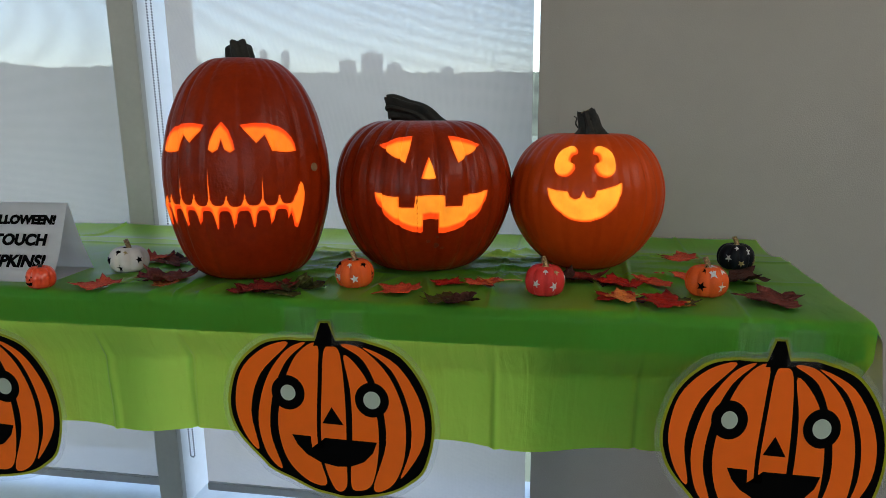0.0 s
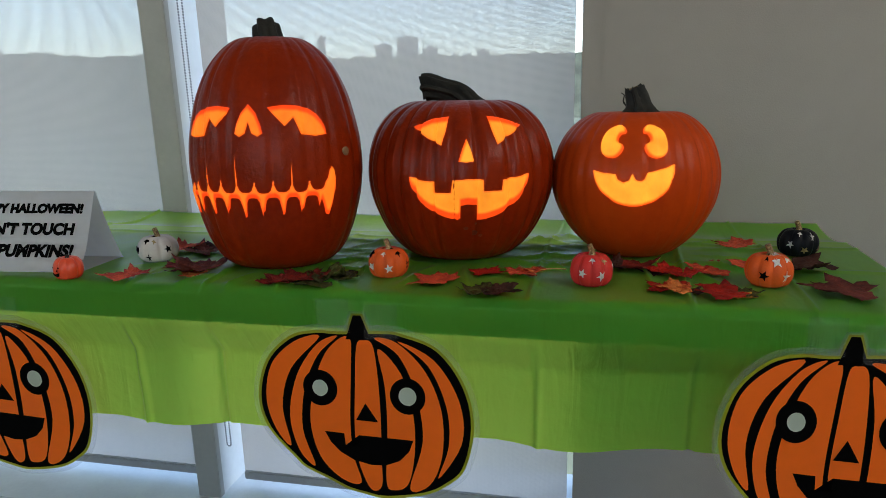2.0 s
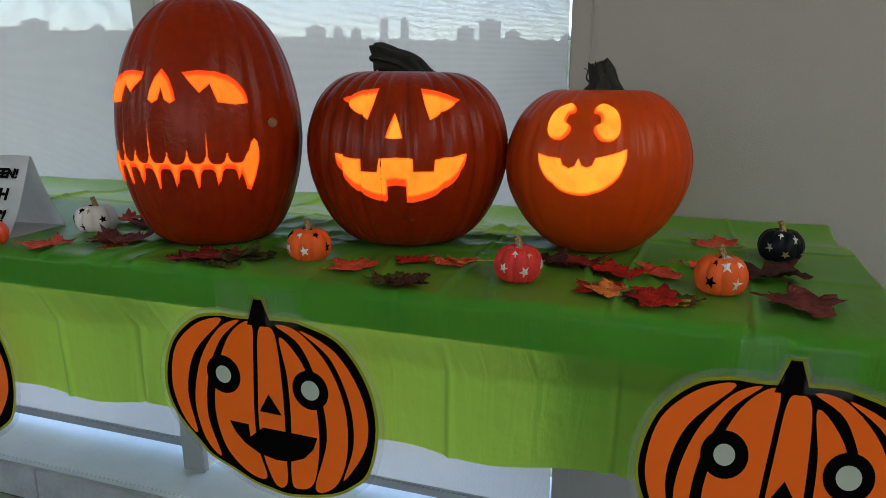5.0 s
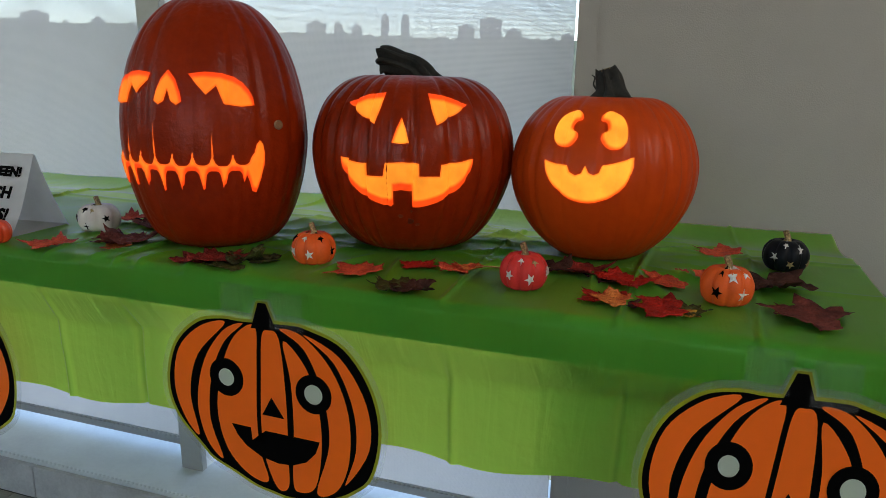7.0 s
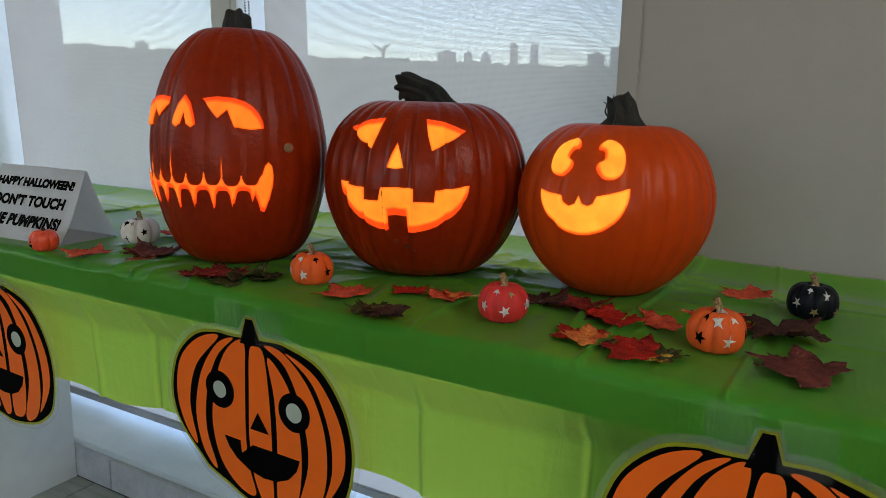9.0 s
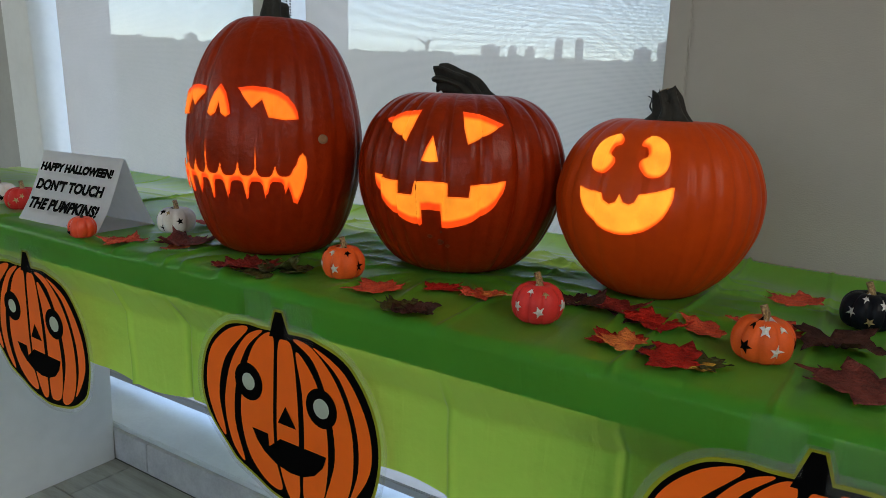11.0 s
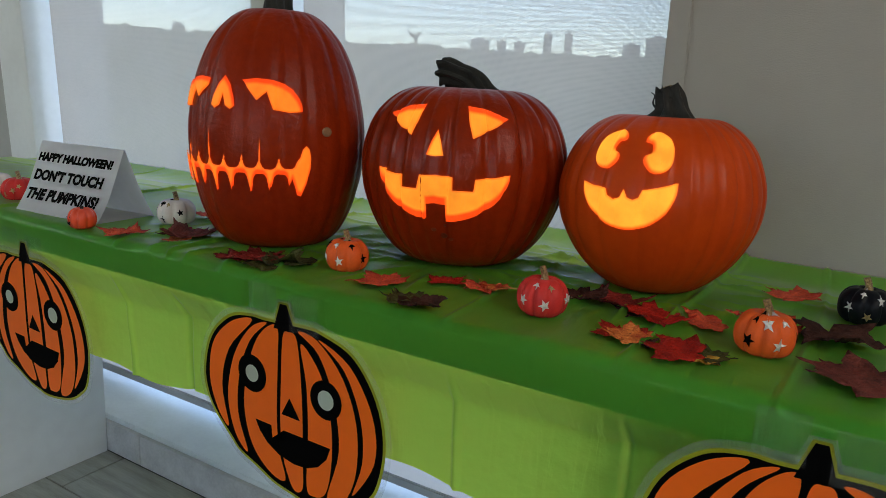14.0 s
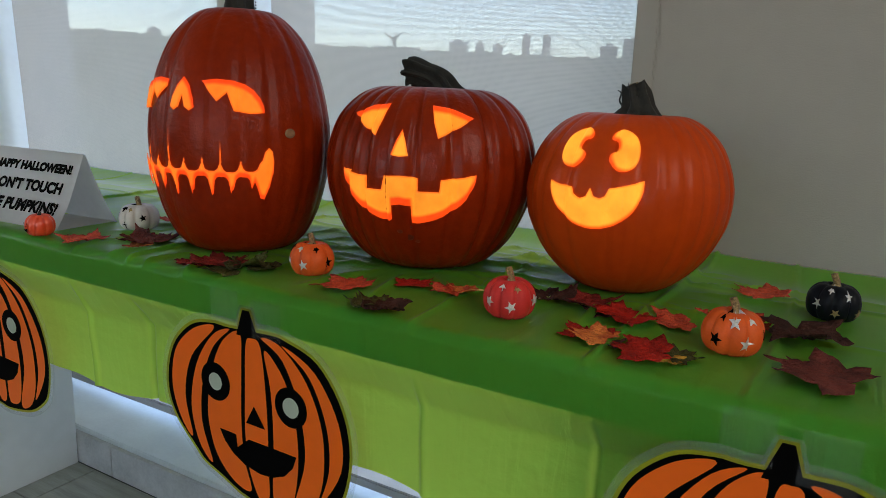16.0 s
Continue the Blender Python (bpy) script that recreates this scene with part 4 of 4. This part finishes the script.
for n, (x, y, size, turn, m, label, lift, curl, narrow, stem) in enumerate((
        (0.166, 0.080, 0.072, 70, L_ORRED, "orange-red fabric maple leaf lying flat", 0, 0.3, 1.0, 0),
        (0.229, 0.140, 0.052, 30, L_RED, "dark red fabric maple leaf near the pumpkin", 0, 0.3, 1.0, 0),
        (0.288, 0.136, 0.060, 80, L_ORRED, "orange-red maple leaf with an upturned tip", 0, 0.7, 0.8, 0),
        (0.303, 0.146, 0.046, 100, L_ORANGE, "pale orange maple leaf with a long stalk", 0.003, 0.8, 0.7, 0.04),
        (0.238, 0.032, 0.068, 60, L_OLIVE, "dark olive maple leaf with curled edges", 0, 0.7, 0.8, 0),
        (0.263, 0.022, 0.060, -100, L_BROWN, "dark brown curled maple leaf", 0.002, 0.9, 0.8, 0),
        (0.400, 0.188, 0.072, 20, L_BROWN, "dark brown crumpled maple leaf", 0.0, 0.9, 1.0, 0),
        (0.449, 0.196, 0.072, -60, L_DKRED, "dark red maple leaf partly under a brown one", 0.002, 0.6, 1.0, 0),
        (0.476, 0.168, 0.052, 150, L_BROWN, "dark brown maple leaf under a red one", 0, 0.5, 1.0, 0),
        (0.503, 0.162, 0.072, -40, L_RED, "bright red fabric maple leaf", 0.004, 0.5, 1.0, 0),
        (0.553, 0.186, 0.064, 110, L_ORRED, "orange-red fabric maple leaf", 0.001, 0.4, 1.0, 0),
        (0.484, 0.082, 0.060, 60, L_RED, "red maple leaf under an orange one", 0, 0.5, 1.0, 0),
        (0.497, 0.074, 0.056, 75, L_ORANGE, "orange fabric maple leaf on a red leaf", 0.004, 0.5, 1.0, 0),
        (0.510, 0.070, 0.040, 10, L_BROWN, "small dark brown leaf under an orange one", 0.0, 0.6, 1.0, 0),
        (0.552, 0.058, 0.072, 100, L_RED, "deep red fabric maple leaf", 0.003, 0.4, 1.0, 0),
        (0.580, 0.072, 0.050, -30, L_OLIVE, "olive and yellow leaf behind a red one", 0.0, 0.5, 0.8, 0),
        (0.577, 0.060, 0.036, 200, L_YELLOW, "small yellow leaf under a red one", 0.0, 0.3, 0.8, 0),
        (0.622, 0.225, 0.075, -30, L_ORRED, "orange-red maple leaf behind a small pumpkin", 0.001, 0.6, 1.0, 0),
        (0.570, 0.245, 0.030, 80, L_ORRED, "small orange-red leaf tip", 0.001, 0.3, 1.0, 0),
        (0.628, 0.400, 0.074, 60, L_ORRED, "orange-red fabric maple leaf near the wall", 0, 0.35, 1.0, 0),
        (0.686, 0.222, 0.128, 200, L_BROWN, "large dark brown crumpled maple leaf", 0.001, 1.0, 0.8, 0),
        (0.710, 0.100, 0.116, 70, L_MAROON, "large maroon maple leaf with clear veins", 0.002, 0.45, 1.0, 0),
        (-0.036, 0.052, 0.084, 40, L_DKRED, "dark red maple leaf under the tall pumpkin", 0.002, 0.6, 1.0, 0),
        (-0.062, 0.040, 0.058, 120, L_DKRED, "small dark red maple leaf", 0.0, 0.5, 1.0, 0),
        (0.006, 0.066, 0.074, -60, L_OLIVE, "dark olive curled leaf with a glossy fold", 0.002, 1.2, 0.8, 0),
        (0.000, 0.040, 0.070, 100, L_OLIVE, "olive maple leaf lying flat", 0.0, 0.5, 0.9, 0),
        (0.026, 0.074, 0.066, 120, L_OLIVE, "narrow dark olive leaf", 0.0, 0.6, 0.6, 0),
        (-0.216, 0.082, 0.116, 70, L_MAROON, "maroon crumpled maple leaf", 0.003, 0.9, 0.9, 0),
        (-0.258, 0.105, 0.055, 20, L_DKRED, "dark red maple leaf under a maroon one", 0.0, 0.6, 1.0, 0),
        (-0.215, 0.058, 0.046, -70, L_ORANGE, "small orange leaf under a maroon one", 0.0, 0.4, 1.0, 0),
        (-0.232, 0.128, 0.040, 10, L_YELLOW, "small yellow leaf under a maroon one", 0.0, 0.5, 0.7, 0),
        (-0.311, 0.036, 0.072, 80, L_ORRED, "orange-red maple leaf near the table edge", 0, 0.5, 0.9, 0),
        (-0.335, 0.230, 0.070, 45, L_ORRED, "orange-red maple leaf behind a white pumpkin", 0.002, 0.7, 1.0, 0),
        (-0.285, 0.215, 0.075, -30, L_MAROON, "maroon and brown maple leaf beside the tall pumpkin", 0, 0.8, 1.0, 0),
        (-0.300, 0.240, 0.060, 130, L_BROWN, "brown maple leaf beside the tall pumpkin", 0, 0.6, 1.0, 0),
        (-0.890, 0.064, 0.050, 80, L_RED, "small red maple leaf near the table end", 0, 0.4, 1.0, 0))):
    leaf((x, y - 0.015), size * (1.10 if size < 0.09 else 0.92), turn, m, label, lift, curl, n, narrow, stem)


# ---- tent card ----
card = empty("tent_card", Matrix.Translation((-0.512, 0.026, TOP + 0.002)) @ Matrix.Rotation(radians(4.5), 4, "Z"))
tagged(card, "folded white paper tent card with black lettering", "sign")
CW, CH, CD = 0.109, 0.120, 0.060
cb = bmesh.new()
side_line = spline([(0.0, 0.0), (0.022, 0.034), (0.040, 0.074), (0.058, CH - 0.002), (0.0605, CH), (0.064, CH - 0.003), (0.086, 0.060), (0.116, 0.002), (0.118, 0.0), (0.112, 0.0006), (0.06, 0.0009), (0.004, 0.0006)], 4, False)
for sx in (-CW, CW):
    for y, z in side_line:
        cb.verts.new((sx, y, z))
cb.verts.ensure_lookup_table()
N = len(side_line)
for i in range(N - 1):
    cb.faces.new((cb.verts[i], cb.verts[N + i], cb.verts[N + i + 1], cb.verts[i + 1]))
ex = bmesh.ops.solidify(cb, geom=list(cb.faces), thickness=0.0004)
paper = part("paper", cb, M_PAPER, card, smooth=False)


def lettering(body, size, x, up, parent, spread=1.0):
    cu = bpy.data.curves.new("lettering", "FONT")
    cu.body, cu.size, cu.align_x, cu.offset, cu.shear, cu.space_character = body, size, "CENTER", 0.0015, 0.08, spread
    tmp = new("lettering", cu)
    me = bpy.data.meshes.new_from_object(tmp.evaluated_get(bpy.context.evaluated_depsgraph_get()))
    bpy.data.objects.remove(tmp)
    bpy.data.curves.remove(cu)
    me.name = "lettering"
    me.materials.clear()
    me.materials.append(M_INK)
    for v in me.vertices:
        px, pz = x + v.co.x, up + v.co.y + 0.0009 * noise.noise(Vector((v.co.x * 300, v.co.y * 260, 1)))
        s = pz / 0.134
        y = np.interp(s * CH, [q[1] for q in side_line[:13]], [q[0] for q in side_line[:13]])
        v.co = (px, y - 0.0012, s * CH)
    ob = new("lettering", me)
    ob.parent = parent
    ob["label"] = "black dripping capitals"


lettering("HAPPY HALLOWEEN!", 0.0205, -0.004, 0.099, paper, 1.0)
lettering("DON'T TOUCH", 0.0258, -0.008, 0.062, paper, 1.02)
lettering("THE PUMPKINS!", 0.0268, -0.007, 0.025, paper, 1.0)


# ---- printed pumpkin cut-outs taped to the cloth ----
U = 0.00087


def uv(pts):
    return [((a - 678) * U, (715 - b) * U) for a, b in pts]


def cutout(at, roll, lean, label, turn=0.0, wide=1.0):
    x, y, z = at
    ob = empty("pumpkin_cutout", Matrix.Translation((x, y, z)) @ Matrix.Rotation(radians(turn), 4, "Z") @ Matrix.Diagonal((wide, 1, 1, 1)) @ Matrix.Rotation(radians(roll), 4, "Y") @ Matrix.Rotation(radians(lean), 4, "X"))
    tagged(ob, label, "paper decoration", group="printed pumpkin cut-outs")
    body = spline(uv([(640, 582), (605, 581), (560, 592), (516, 634), (496, 700), (508, 755), (550, 806), (568, 824), (604, 841), (640, 859),
                      (672, 867), (700, 872), (738, 868), (780, 858), (812, 840), (842, 808), (858, 735), (846, 665), (806, 606), (750, 583), (718, 579)]), 5)
    stem = uv([(655, 590), (663, 570), (670, 549), (683, 549), (690, 570), (698, 590)])
    part("laminate", plate(grown(body, 0.0125), -0.0006, 0.0005), M_CLEAR, ob, "clear plastic laminate margin")
    part("laminate", plate(grown(stem, 0.008), -0.0004, 0.0003), M_CLEAR, ob)
    part("border", ring_sheet([grown(body, 0.0042), body], -0.0011), M_LIME, ob, "olive green printed border")
    part("border", plate(grown(stem, 0.0036), -0.0009, 0.0002), M_LIME, ob)
    part("stem", plate(stem, -0.0017, 0.0004), M_INK, ob, "black stem")
    shapes = []
    for pts in ([(610, 587), (565, 597), (520, 640), (505, 705), (518, 760), (542, 787), (533, 715), (555, 645)],
                [(641, 585), (605, 600), (565, 655), (545, 730), (556, 795), (583, 823), (566, 755), (576, 680), (604, 620)],
                [(663, 592), (648, 587), (618, 615), (594, 670), (581, 740), (594, 805), (630, 845), (664, 850), (654, 800), (652, 740), (660, 640)],
                [(684, 591), (672, 602), (665, 670), (659, 750), (662, 810), (680, 860), (700, 854), (703, 800), (706, 700), (701, 604)],
                [(708, 605), (716, 670), (716, 750), (709, 845), (722, 860), (748, 845), (762, 780), (761, 710), (744, 645)],
                [(703, 587), (742, 615), (768, 680), (776, 765), (750, 855), (785, 845), (808, 790), (810, 710), (785, 640), (740, 593)],
                [(742, 591), (800, 620), (840, 690), (842, 765), (800, 832), (820, 770), (818, 700), (790, 630)]):
        shapes.append(spline(uv(pts), 5))
        part("segment", ring_sheet([shapes[-1]], -0.0012), M_ORINK, ob, "orange printed segment")
    part("outline", ring_sheet([body] + shapes, -0.0012), M_INK, ob, "black printed outline and ribs")
    for ex, ey, rx in ((604, 677, 13.5), (754, 685, 15)):
        part("eye_ring", plate(ellipse((ex - 678) * U, (715 - ey) * U, 30 * U, 32 * U), -0.0021, 0.0003), M_INK, ob, "black eye ring")
        part("pupil", plate(ellipse((ex - 678) * U, (715 - ey) * U, rx * U, (rx + 1) * U), -0.0024, 0.0003), M_PALE, ob, "pale green eye")
    part("nose", plate(uv([(681, 701), (663, 732), (701, 734)]), -0.0021, 0.0003), M_INK, ob)
    part("mouth", plate(uv([(606, 756), (640, 758), (641, 780), (666, 781), (666, 760), (760, 764), (752, 785), (735, 803), (710, 813), (685, 814), (655, 807), (630, 792), (615, 775)]), -0.0021, 0.0003), M_INK, ob)
    for a0, a1, b0, b1 in ((608, 664, 522, 578), (688, 744, 530, 588)):
        bm = bmesh.new()
        nx, nz = 10, 4
        grid = [[bm.verts.new(((a0 + (a1 - a0) * i / nx - 678) * U, -0.0026 - 0.0012 * abs(noise.noise(Vector((i * 0.7, j * 0.9, a0)))), (715 - b0 - (b1 - b0) * j / nz) * U)) for j in range(nz + 1)] for i in range(nx + 1)]
        for i in range(nx):
            for j in range(nz):
                bm.faces.new((grid[i][j], grid[i + 1][j], grid[i + 1][j + 1], grid[i][j + 1]))
        part("tape", bm, M_TAPE, ob, "wrinkled clear adhesive tape")
    return ob


cutout((0.074, -0.0085, 0.745), -0.4, 3.5, "laminated orange pumpkin print taped to the tablecloth front", 2, 0.975)
cutout((0.691, -0.0200, 0.750), 0.0, 0.5, "laminated orange pumpkin print taped near the table corner", 3, 0.90)
cutout((-0.5370, -0.0105, 0.7310), 0.6, 3.0, "laminated orange pumpkin print taped below the tent card", 1.0)
cutout((-1.208, -0.0105, 0.728), 2.0, 3.0, "laminated orange pumpkin print taped at the table's far end", 3.0)


# ---- seat beyond the table end ----
seat = empty("green_stool", pose(-2.05, 0.18, 0))
tagged(seat, "green vinyl seat on thin steel legs beyond the table", "stool")
part("seat", slab(-0.34, 0.34, -0.24, 0.26, 0.17, 0.45, bevel=0.02), M_SEAT, seat)
for lx, ly in ((0.41, -0.13), (0.38, 0.22), (-0.30, -0.2), (-0.30, 0.22)):
    lb = bmesh.new()
    tube(lb, [(lx, ly, 0.0), (lx * 0.98, ly, 0.2), (lx * 0.8, ly, 0.43)], [0.009, 0.009, 0.009], 10)
    part("leg", lb, M_CHROME, seat, "thin steel leg")


# ---- floor tiles ----
floor = bpy.data.objects["floor"]
rows = [0.558 - 0.2 * k for k in range(0, 10)]
mesh = {}
for r, y1 in enumerate(rows):
    off = (0.0, 0.43, 0.21, 0.62)[r % 4]
    for c in range(7):
        x0 = -3.85 + off + 0.9 * c
        length = 0.9
        if "tile" not in mesh:
            bm = slab(0.0015, length - 0.0015, -0.1985, -0.0015, -0.006, 0.0, bevel=0.0012)
            me = bpy.data.meshes.new("tile")
            bm.to_mesh(me)
            bm.free()
            me.materials.append(M_TILE)
            mesh["tile"] = me
        ob = new("tile", mesh["tile"])
        ob.parent = floor
        ob.location = (x0, y1, 0.0)
